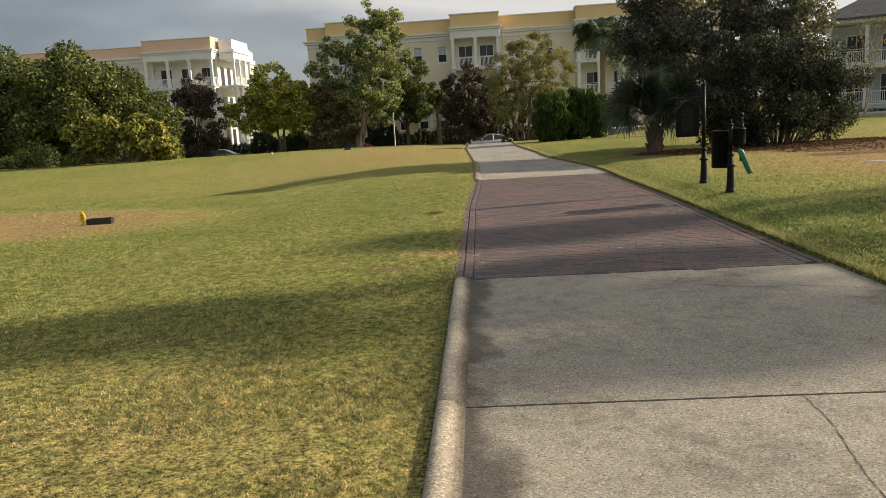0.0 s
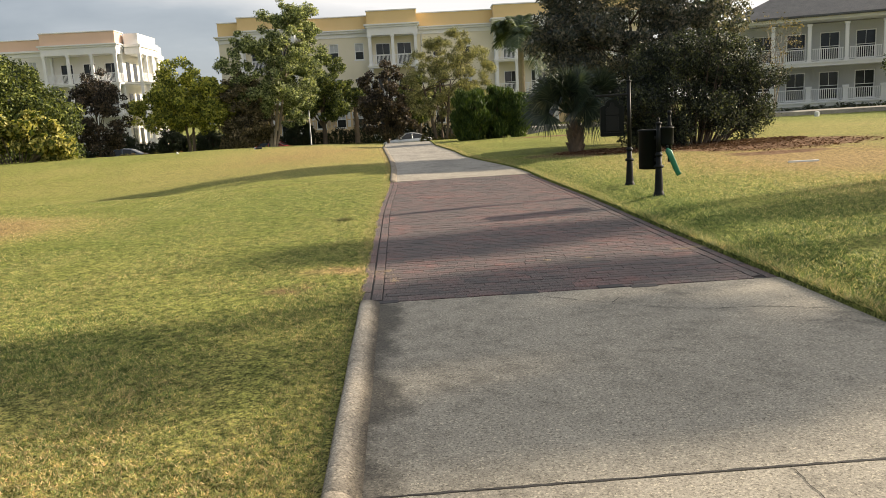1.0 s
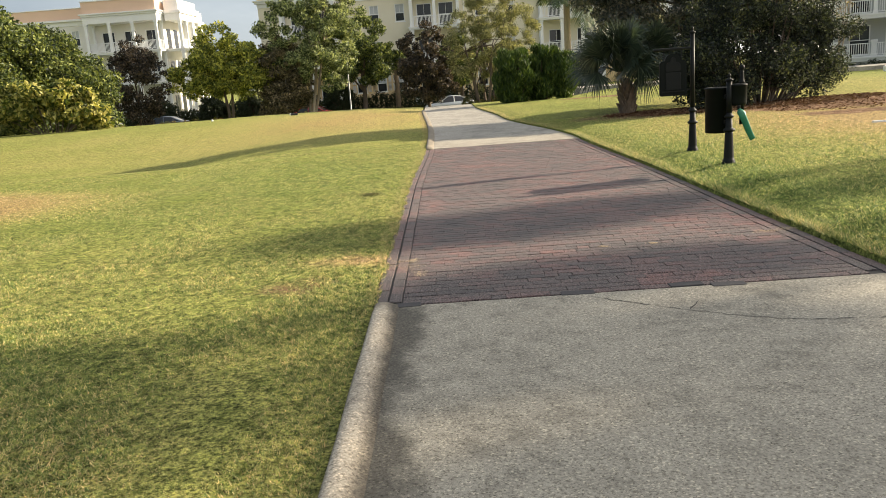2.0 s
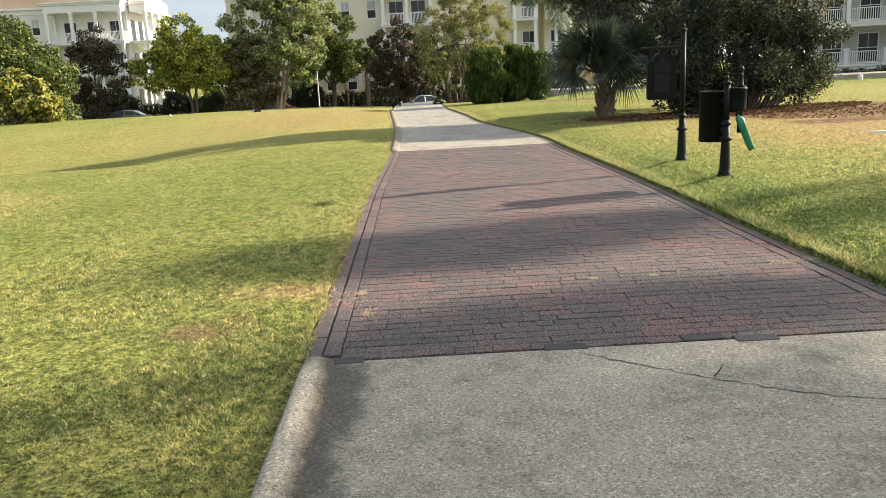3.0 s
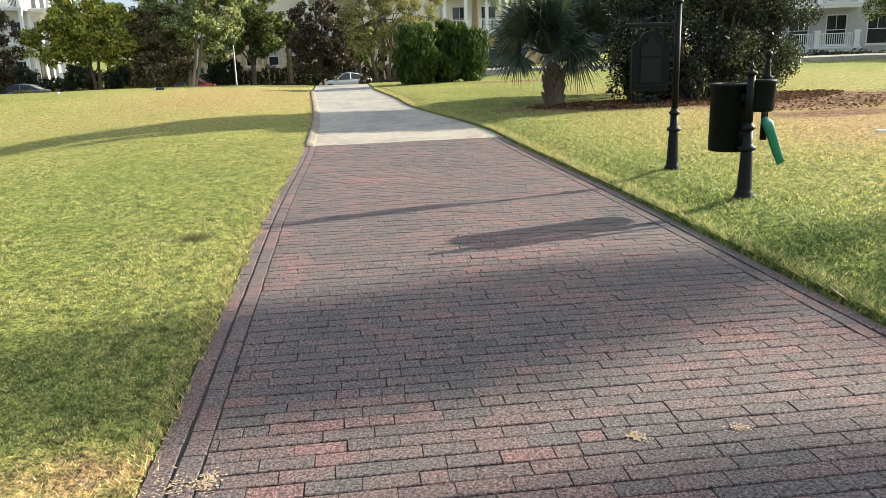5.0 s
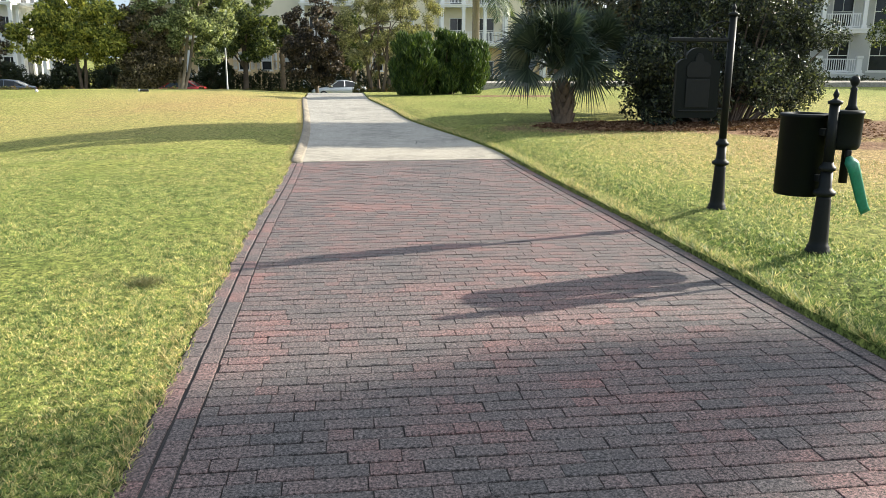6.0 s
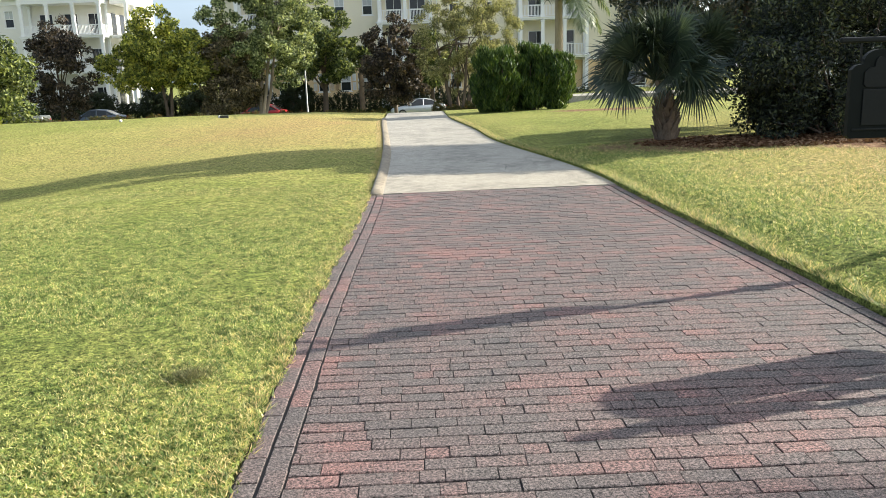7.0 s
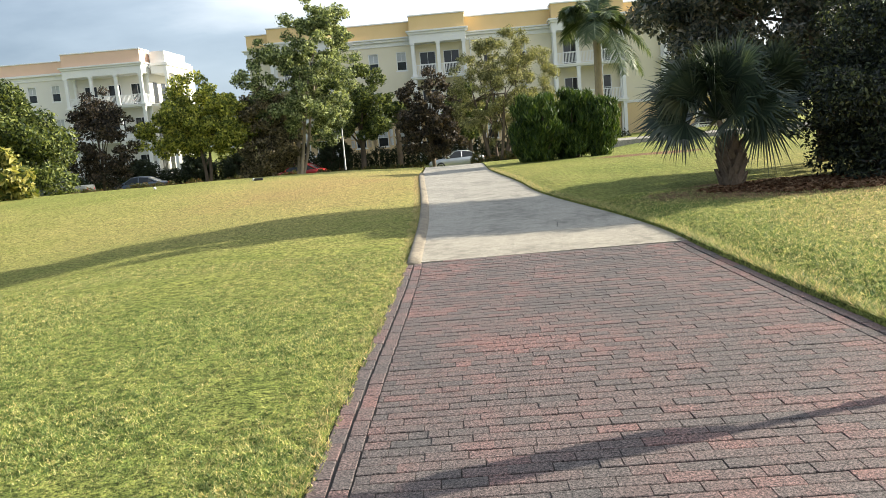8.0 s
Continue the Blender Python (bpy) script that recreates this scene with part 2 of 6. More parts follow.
MAT = {
    "turf": ground_material("turf", False),
    "blades": ground_material("grass_blades", True),
    "concrete": concrete_material("path_concrete", (0.352, 0.322, 0.262), 0.30),
    "concrete_far": concrete_material("worn_path_concrete", (0.355, 0.332, 0.29)),
    "kerb": concrete_material("kerb_concrete", (0.38, 0.345, 0.285)),
    "kerb_far": concrete_material("stained_kerb_concrete", (0.25, 0.215, 0.165)),
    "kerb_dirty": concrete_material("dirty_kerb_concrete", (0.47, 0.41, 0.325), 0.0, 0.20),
    "bed": surface("joint_sand", (0.018, 0.017, 0.017), (0.05, 0.045, 0.042), 3.0, 120.0, 0.95),
    "brick_one": brick_material("paver_single", True),
    "brick_many": brick_material("paver_field", False),
    "brick_dark": surface("paver_charcoal", (0.03, 0.03, 0.032), (0.075, 0.07, 0.07), 6.0, 90.0, 0.85),
    "crack": surface("crack_dirt", (0.02, 0.019, 0.017), (0.06, 0.055, 0.05), 8.0, 90.0, 0.95),
    "asphalt": surface("asphalt", (0.035, 0.035, 0.037), (0.075, 0.073, 0.07), 0.8, 60.0, 0.9),
    "iron": surface("black_painted_iron", (0.004, 0.005, 0.005), (0.010, 0.012, 0.011), 5.0, 70.0, 0.55, 0.0, 0.12, 0.002, 0.22),
    "iron_green": surface("dark_green_painted_metal", (0.002, 0.0035, 0.003), (0.005, 0.008, 0.0065), 4.0, 60.0, 0.55, 0.0, 0.1, 0.002, 0.15),
    "bag": surface("green_plastic_film", (0.006, 0.11, 0.06), (0.02, 0.23, 0.125), 9.0, 50.0, 0.35, 0.0, 0.35, 0.004),
    "yellow": surface("yellow_paint", (0.72, 0.48, 0.01), (0.85, 0.60, 0.03), 9.0, 60.0, 0.45),
    "ink": surface("dark_green_ink", (0.02, 0.03, 0.02), (0.05, 0.06, 0.04), 9.0, 60.0, 0.6),
    "box_black": surface("black_plastic", (0.012, 0.012, 0.012), (0.03, 0.03, 0.03), 9.0, 80.0, 0.55),
    "white": surface("white_plastic", (0.70, 0.70, 0.68), (0.82, 0.82, 0.80), 6.0, 60.0, 0.5),
    "paint_white": surface("white_house_paint", (0.76, 0.76, 0.74), (0.86, 0.86, 0.84), 0.6, 12.0, 0.7),
    "stucco_cream": surface("cream_stucco", (0.72, 0.66, 0.50), (0.82, 0.76, 0.60), 0.4, 18.0, 0.9, relief=0.5),
    "stucco_yellow": surface("ochre_stucco", (0.70, 0.52, 0.28), (0.80, 0.62, 0.37), 0.4, 18.0, 0.9, relief=0.5),
    "parapet_gold": surface("gold_stucco", (0.72, 0.52, 0.25), (0.82, 0.61, 0.32), 0.4, 18.0, 0.9, relief=0.5),
    "parapet_peach": surface("peach_stucco", (0.72, 0.50, 0.36), (0.82, 0.58, 0.44), 0.4, 18.0, 0.9, relief=0.5),
    "stucco_white": surface("off_white_stucco", (0.70, 0.68, 0.62), (0.80, 0.78, 0.72), 0.4, 18.0, 0.9, relief=0.5),
    "siding": surface("pale_grey_siding", (0.40, 0.41, 0.40), (0.52, 0.53, 0.52), 0.4, 14.0, 0.8),
    "shingle": surface("charcoal_shingle", (0.055, 0.06, 0.066), (0.13, 0.135, 0.14), 2.0, 16.0, 0.9, relief=0.8, depth=0.02),
    "glass": surface("window_glass", (0.012, 0.015, 0.018), (0.03, 0.034, 0.038), 0.7, 3.0, 0.15, 0.0, 0.02),
    "blind": surface("window_blind", (0.40, 0.42, 0.42), (0.55, 0.57, 0.57), 0.7, 9.0, 0.6),
    "bark": surface("bark", (0.055, 0.040, 0.030), (0.17, 0.13, 0.10), 2.5, 22.0, 0.95, relief=0.9, depth=0.02, stretch=(1, 1, 0.25)),
    "bark_pale": surface("pale_bark", (0.20, 0.16, 0.12), (0.42, 0.35, 0.27), 2.5, 22.0, 0.9, relief=0.6, depth=0.01, stretch=(1, 1, 0.25)),
    "palm_bark": surface("palm_fibre", (0.07, 0.05, 0.036), (0.27, 0.20, 0.14), 3.0, 30.0, 0.95, relief=0.9, depth=0.02, stretch=(1, 1, 0.4)),
    "mulch": surface("leaf_litter", (0.06, 0.03, 0.018), (0.20, 0.11, 0.065), 3.0, 40.0, 0.95, relief=0.9, depth=0.02),
    "tyre": surface("tyre_rubber", (0.012, 0.012, 0.012), (0.03, 0.03, 0.03), 5.0, 60.0, 0.8),
    "rim": surface("alloy_rim", (0.35, 0.35, 0.36), (0.55, 0.55, 0.56), 5.0, 60.0, 0.35, 0.8),
    "car_silver": surface("silver_car_paint", (0.50, 0.52, 0.54), (0.58, 0.60, 0.62), 1.0, 90.0, 0.32, 0.35, 0.02),
    "car_red": surface("red_car_paint", (0.26, 0.012, 0.014), (0.34, 0.02, 0.02), 1.0, 90.0, 0.30, 0.1, 0.02),
    "car_blue": surface("slate_blue_car_paint", (0.075, 0.10, 0.14), (0.10, 0.13, 0.18), 1.0, 90.0, 0.30, 0.3, 0.02),
    "car_grey": surface("grey_green_truck_paint", (0.10, 0.11, 0.105), (0.14, 0.15, 0.145), 1.0, 90.0, 0.35, 0.3, 0.02),
    "lamp_lens": surface("headlight_lens", (0.6, 0.6, 0.6), (0.75, 0.75, 0.75), 5.0, 60.0, 0.15, 0.2, 0.02),
    "tail": surface("tail_light_red", (0.35, 0.01, 0.01), (0.45, 0.02, 0.02), 5.0, 60.0, 0.2),
    "pole_grey": surface("galvanised_pole", (0.26, 0.27, 0.27), (0.42, 0.43, 0.43), 3.0, 50.0, 0.5, 0.5),
    "cloth_red": surface("red_canvas", (0.40, 0.02, 0.02), (0.5, 0.04, 0.03), 5.0, 60.0, 0.8),
    "leaf_oak": leaf_material("oak_leaves", [(0.18, (0.009, 0.016, 0.007)), (0.50, (0.069, 0.102, 0.031)), (0.80, (0.308, 0.340, 0.101))], 0.30),
    "leaf_tall": leaf_material("elm_leaves", [(0.18, (0.026, 0.040, 0.018)), (0.50, (0.151, 0.196, 0.091)), (0.80, (0.559, 0.598, 0.312))], 0.36),
    "leaf_dusty": leaf_material("dusty_leaves", [(0.18, (0.020, 0.018, 0.012)), (0.50, (0.120, 0.108, 0.068)), (0.80, (0.36, 0.29, 0.18))], 0.34),
    "leaf_yellow": leaf_material("yellowing_leaves", [(0.18, (0.034, 0.054, 0.014)), (0.50, (0.211, 0.257, 0.064)), (0.80, (0.700, 0.672, 0.168))], 0.42),
    "leaf_purple": leaf_material("purple_leaves", [(0.18, (0.007, 0.007, 0.006)), (0.50, (0.038, 0.033, 0.027)), (0.84, (0.171, 0.126, 0.086))], 0.2),
    "leaf_magnolia": leaf_material("magnolia_leaves", [(0.15, (0.018, 0.026, 0.024)), (0.50, (0.080, 0.100, 0.086)), (0.88, (0.34, 0.30, 0.25))], 0.40, 0.30, 0.7),
    "leaf_willow": leaf_material("crape_leaves", [(0.18, (0.047, 0.052, 0.026)), (0.50, (0.206, 0.216, 0.106)), (0.80, (0.564, 0.540, 0.288))], 0.36),
    "leaf_bush": leaf_material("bush_leaves", [(0.15, (0.005, 0.009, 0.008)), (0.55, (0.024, 0.034, 0.026)), (0.78, (0.100, 0.122, 0.062)), (0.95, (0.27, 0.28, 0.125))], 0.30, 0.42, 0.35),
    "leaf_clump": leaf_material("clump_leaves", [(0.15, (0.010, 0.025, 0.006)), (0.55, (0.049, 0.095, 0.019)), (0.90, (0.190, 0.250, 0.055))], 0.28),
    "leaf_croton": leaf_material("variegated_leaves", [(0.15, (0.020, 0.035, 0.007)), (0.40, (0.080, 0.113, 0.023)), (0.60, (0.300, 0.300, 0.075)), (0.84, (0.720, 0.640, 0.240))], 0.4),
    "leaf_hedge": leaf_material("hedge_leaves", [(0.15, (0.012, 0.020, 0.010)), (0.55, (0.026, 0.038, 0.016)), (0.92, (0.060, 0.070, 0.026))], 0.15),
    "leaf_flower": leaf_material("flowering_hedge_leaves", [(0.15, (0.030, 0.045, 0.014)), (0.60, (0.085, 0.090, 0.030)), (0.84, (0.20, 0.12, 0.05)), (0.95, (0.42, 0.07, 0.05))]),
    "leaf_palm": leaf_material("palm_leaves", [(0.15, (0.012, 0.022, 0.013)), (0.55, (0.035, 0.054, 0.035)), (0.92, (0.117, 0.140, 0.090))], 0.22, 0.36, 0.6),
    "leaf_queen": leaf_material("queen_palm_leaves", [(0.15, (0.036, 0.060, 0.030)), (0.55, (0.095, 0.135, 0.066)), (0.92, (0.24, 0.27, 0.14))], 0.32),
}


# ---------------------------------------------------------------- small builders
def thing(name, label, category, group="", at=(0, 0, 0), turn=0.0, kind=""):
    ob = new(name)
    ob.empty_display_size = 0.2
    ob.matrix_world = pose(*at, 0, 0, turn)
    return tagged(ob, label, category, group, kind)


def part(name, bm, mat, parent=None, label="", smooth=False):
    """Links a bmesh as one mesh object, under a thing or a part."""
    me = bpy.data.meshes.new(name)
    bm.to_mesh(me)
    bm.free()
    if smooth:
        me.polygons.foreach_set("use_smooth", [True] * len(me.polygons))
    me.materials.append(MAT[mat])
    ob = new(name, me)
    if parent:
        ob.parent = parent
    return tagged(ob, label)


def array_mesh(name, verts, faces, mat, parent=None, label="", smooth=False, values=None):
    """A mesh from numpy arrays; faces all have the same number of corners."""
    verts, faces = np.asarray(verts, np.float32), np.asarray(faces, np.int32)
    me = bpy.data.meshes.new(name)
    n, k = faces.shape
    me.vertices.add(len(verts))
    me.vertices.foreach_set("co", verts.ravel())
    me.loops.add(n * k)
    me.loops.foreach_set("vertex_index", faces.ravel())
    me.polygons.add(n)
    me.polygons.foreach_set("loop_start", np.arange(0, n * k, k, dtype=np.int32))
    me.polygons.foreach_set("loop_total", np.full(n, k, np.int32))
    me.polygons.foreach_set("use_smooth", np.full(n, smooth))
    for key, data in (values or {}).items():
        me.attributes.new(key, "FLOAT", "POINT").data.foreach_set("value", np.asarray(data, np.float32))
    me.update(calc_edges=True)
    me.materials.append(MAT[mat])
    ob = new(name, me)
    if parent:
        ob.parent = parent
    return tagged(ob, label)


def box(bm, x0, x1, y0, y1, z0, z1, bevel=0.0):
    """A box with rounded edges added to bm."""
    r = bmesh.ops.create_cube(bm, size=1.0)
    for v in r["verts"]:
        v.co = Vector(((x0 + x1) / 2 + v.co.x * (x1 - x0), (y0 + y1) / 2 + v.co.y * (y1 - y0), (z0 + z1) / 2 + v.co.z * (z1 - z0)))
    if bevel:
        edges = {ed for v in r["verts"] for ed in v.link_edges}
        bmesh.ops.bevel(bm, geom=list(edges), offset=bevel, segments=2, profile=0.5, affect="EDGES")
    return bm


def boxes(*rows, bevel=0.0):
    bm = bmesh.new()
    for row in rows:
        box(bm, *row, bevel=bevel)
    return bm


def lathe(profile, sides=20, centre=(0, 0), bm=None):
    """A turned form from (radius, height) pairs."""
    bm = bm or bmesh.new()
    rings = []
    for r, z in profile:
        rings.append([bm.verts.new((centre[0] + r * math.cos(2 * math.pi * i / sides), centre[1] + r * math.sin(2 * math.pi * i / sides), z)) for i in range(sides)])
    for a, b in zip(rings, rings[1:]):
        for i in range(sides):
            bm.faces.new((a[i], a[(i + 1) % sides], b[(i + 1) % sides], b[i]))
    bm.faces.new(list(reversed(rings[0])))
    bm.faces.new(rings[-1])
    return bm


def tube(bm, points, radii, sides=7):
    """A tapered tube along a line of points."""
    rings = []
    for i, p in enumerate(points):
        p = Vector(p)
        way = (Vector(points[min(i + 1, len(points) - 1)]) - Vector(points[max(i - 1, 0)])).normalized()
        a = way.orthogonal().normalized() if not rings else (axis - way * axis.dot(way)).normalized()
        axis = a
        b = way.cross(a)
        rings.append([bm.verts.new(p + (a * math.cos(2 * math.pi * k / sides) + b * math.sin(2 * math.pi * k / sides)) * radii[i]) for k in range(sides)])
    for r0, r1 in zip(rings, rings[1:]):
        for k in range(sides):
            bm.faces.new((r0[k], r0[(k + 1) % sides], r1[(k + 1) % sides], r1[k]))
    bm.faces.new(list(reversed(rings[0])))
    bm.faces.new(rings[-1])
    return bm


def loft(sections):
    """Closed rings of equal length joined one to the next, with capped ends."""
    bm = bmesh.new()
    rings = [[bm.verts.new(p) for p in ring] for ring in sections]
    n = len(rings[0])
    for a, b in zip(rings, rings[1:]):
        for i in range(n):
            bm.faces.new((a[i], a[(i + 1) % n], b[(i + 1) % n], b[i]))
    bm.faces.new(list(reversed(rings[0])))
    bm.faces.new(rings[-1])
    bmesh.ops.recalc_face_normals(bm, faces=bm.faces)
    return bm


def leaf_arrays(rng, centres, outward, size, slim=0.5, flat=0.35, upright=0.0):
    """One folded rhomb for each centre: verts and quads."""
    n = len(centres)
    nrm = outward * flat + rng.normal(size=(n, 3)) * (1 - flat)
    nrm /= np.linalg.norm(nrm, axis=1, keepdims=True) + 1e-9
    t = np.cross(nrm, rng.normal(size=(n, 3)))
    t /= np.linalg.norm(t, axis=1, keepdims=True) + 1e-9
    if upright:
        t = t * (1 - upright) + np.array([0.0, 0.0, 1.0]) * upright + outward * 0.35 * upright
        t /= np.linalg.norm(t, axis=1, keepdims=True)
        nrm = np.cross(t, rng.normal(size=(n, 3)))
        nrm /= np.linalg.norm(nrm, axis=1, keepdims=True) + 1e-9
    b = np.cross(nrm, t)
    s = (size * rng.uniform(0.6, 1.35, n))[:, None]
    v = np.stack([centres - t * s * 0.5, centres + b * s * 0.5 * slim + nrm * s * 0.12, centres + t * s * 0.5, centres - b * s * 0.5 * slim + nrm * s * 0.12], 1)
    return v.reshape(-1, 3), np.arange(4 * n).reshape(n, 4)


def clump_points(rng, clumps, n, hollow=0.55):
    """Points in the outer part of many ellipsoid clumps (centre, radii), and their outward ways."""
    clumps = np.asarray(clumps, float)
    weight = np.prod(clumps[:, 3:], axis=1) ** 0.67
    pick = rng.choice(len(clumps), n, p=weight / weight.sum())
    way = rng.normal(size=(n, 3))
    way /= np.linalg.norm(way, axis=1, keepdims=True)
    r = (hollow + (1 - hollow) * rng.uniform(0, 1, n) ** 0.6) * rng.uniform(0.85, 1.12, n)
    return clumps[pick, :3] + way * clumps[pick, 3:] * r[:, None], way


def crown_clumps(rng, centre, radii, count, clump):
    """Clump ellipsoids scattered over the outer shell and the inside of one crown."""
    rows = []
    for _ in range(count):
        w = rng.normal(size=3)
        w /= np.linalg.norm(w)
        r = rng.uniform(0.25, 1.0) ** 0.5
        c = np.asarray(centre) + w * np.asarray(radii) * r * (1 - 0.5 * clump / max(radii))
        s = clump * rng.uniform(0.55, 1.25)
        rows.append((*c, s, s, s * rng.uniform(0.6, 0.95)))
    return rows


# ---------------------------------------------------------------- the lie of the land
def smooth_step(a, b, v):
    u = np.clip((np.asarray(v, float) - a) / (b - a), 0, 1)
    return u * u * (3 - 2 * u)


def path_z(y):
    return 0.10 * smooth_step(8, 27, y) - 1.50 * smooth_step(32, 55, y)


def path_left(y):
    return 0.035 + 0.12 * smooth_step(5.5, 11.5, y) - 0.52 * smooth_step(14, 31, y) - 0.6 * smooth_step(31, 50, y)


def path_right(y):
    return 3.66 - 0.05 * smooth_step(-1, 3, y) - 0.14 * smooth_step(5, 12, y) - 1.0 * smooth_step(11.8, 20.5, y) - 0.5 * smooth_step(20, 29, y) + 0.3 * smooth_step(31, 50, y)


def bell(x, y, cx, cy, wx, wy):
    return np.exp(-(((x - cx) / wx) ** 2 + ((y - cy) / wy) ** 2))


def lawn_z(x, y):
    """Height of the turf: a low mound beyond the tee, a gentle bank on the far side of the path."""
    x, y = np.asarray(x, float), np.asarray(y, float)
    z = path_z(y) + 0.03 - 0.028 * (1 - smooth_step(0.0, 0.4, path_left(y) - x)) * (x < 1.8)
    left = smooth_step(0.0, 3.0, path_left(y) - x)
    z = z + left * (0.14 * bell(x, y, -5.5, 30.5, 6.0, 7) + 0.08 * bell(x, y, -15, 30, 8, 7) + 0.04 * bell(x, y, -8, 6, 6, 4))
    z = z - 0.42 * smooth_step(2.0, 8.5, -x) * smooth_step(10.2, 13.6, y) * (1 - smooth_step(17, 27, y))
    off = x - path_right(y)
    right = smooth_step(0.0, 4.0, off)
    z = z + 0.09 * smooth_step(0.0, 0.7, off) * (1 - smooth_step(20, 34, y))
    z = z + right * (0.06 + 0.12 * smooth_step(7, 16, x)) * (1 - smooth_step(24, 40, y))
    z = z + smooth_step(3, 9, off) * (0.85 * smooth_step(33, 48, y) + 0.35 * smooth_step(9, 22, x) * smooth_step(45, 56, y))
    return z - 0.0008 * np.clip(np.abs(x) - 60, 0, 400)


def dryness_and_fleck(x, y):
    d = 0.045 + 0.55 * smooth_step(0.25, 0.62, bell(x, y, -9.8, 6.2, 5.6, 2.6)) + 0.38 * bell(x, y, -2.5, 25, 4.5, 8) + 0.10 * bell(x, y, -11, 21, 9, 6)
    d = d + 0.05 * (1 - smooth_step(-2.5, 1.5, y)) * (x < 1.8) + 0.03 * smooth_step(11.5, 14.0, y) * (x < 1.8) + 0.14 * smooth_step(5.5, 8.0, x) * (1 - smooth_step(18, 26, y))
    d = d + 0.24 * bell(x, y, -0.9, -4.4, 1.6, 1.8) + 0.22 * bell(x, y, -5.0, -3.6, 3, 1.6) - 0.10 * bell(x, y, -2.5, 8, 3.2, 3.2)
    d = d + 0.48 * bell(x, y, 9.3, 9.0, 3.0, 4.0) + 0.18 * bell(x, y, 6.2, 11.0, 1.6, 3) - 0.12 * bell(x, y, 4.2, 5, 0.5, 8) + 0.12 * bell(x, y, 15, 24, 5, 6)
    # a fleck of sunlight at the lawn's edge, painted as straw colour
    d = d + 0.60 * bell(x, y, -0.25, 1.38, 0.38, 0.20)
    return d


def bare(x, y):
    s = 0.85 * bell(x, y, 10.4, 13.6, 2.2, 1.2) + 0.95 * bell(x, y, 8.2, 14.7, 3.2, 1.0) + 1.0 * bell(x, y, 5.9, 15.3, 1.5, 0.8) + 0.9 * bell(x, y, 7.2, 27.8, 1.6, 0.9)
    # the bell at (-0.25, 1.38) paints that sun fleck; the others are soil
    s = s + 0.6 * bell(x, y, 9.2, 11.3, 1.4, 0.5) + 0.35 * bell(x, y, -0.25, 1.38, 0.38, 0.18) + 0.42 * bell(x, y, -0.5, 0.6, 0.4, 0.3)
    return s


def spaced(parts):
    """Even steps within each (start, stop, step)."""
    return np.concatenate([np.arange(a, b - 1e-6, s) for a, b, s in parts])


g_rows = spaced([(-300, -60, 60), (-60, -20, 8), (-20, -10, 1.5), (-10, 14, 0.3), (14, 40, 0.6), (40, 80, 2.5), (80, 200, 20), (200, 900, 100), (900, 3600, 900)])
g_off = spaced([(0.0, 0.04, 0.02), (0.04, 0.25, 0.105), (0.25, 6, 0.25), (6, 16, 0.5), (16, 40, 2), (40, 120, 16), (120, 600, 96), (600, 3001, 800)])
cols = []
for y in g_rows:
    xl, xr = float(path_left(y)) + (0.022 if y < 0.0 or y > 11.6 else -0.01), float(path_right(y)) + 0.01
    inner = np.array([xl + 0.004, (xl + xr) / 2, xr - 0.004])
    xs = np.concatenate([xl - g_off[::-1], inner, xr + g_off])
    zs = lawn_z(xs, np.full_like(xs, y))
    k = len(g_off)
    zs[k:k + 3] = float(path_z(y)) - 0.16
    cols.append(np.stack([xs, np.full_like(xs, y), zs], 1))
sheet = np.concatenate(cols)
near = (np.abs(sheet[:, 0]) < 20) & (sheet[:, 1] > -10) & (sheet[:, 1] < 40)
sheet[near, 2] += smooth_step(0.0, 0.5, np.maximum(path_left(sheet[near, 1]) - sheet[near, 0], sheet[near, 0] - path_right(sheet[near, 1]))) * np.array([0.018 * noise.noise(Vector((a * 1.1, b * 1.1, 0.0))) for a, b in sheet[near, :2]])
nc, nr = len(g_off) * 2 + 3, len(g_rows)
idx = np.arange(nr * nc).reshape(nr, nc)
quads = np.stack([idx[:-1, :-1], idx[:-1, 1:], idx[1:, 1:], idx[1:, :-1]], -1).reshape(-1, 4)
ground = array_mesh("ground", sheet, quads, "turf", smooth=True, values={"dry": dryness_and_fleck(sheet[:, 0], sheet[:, 1]), "soil": bare(sheet[:, 0], sheet[:, 1])})
tagged(ground, "mown green and straw-coloured turf with bare sandy patches", "ground", kind="structure")


# ---------------------------------------------------------------- the path
BACK = 11.62           # far end of the pavers at the left edge
SKEW = 0.03            # the far joint runs on by this much a metre


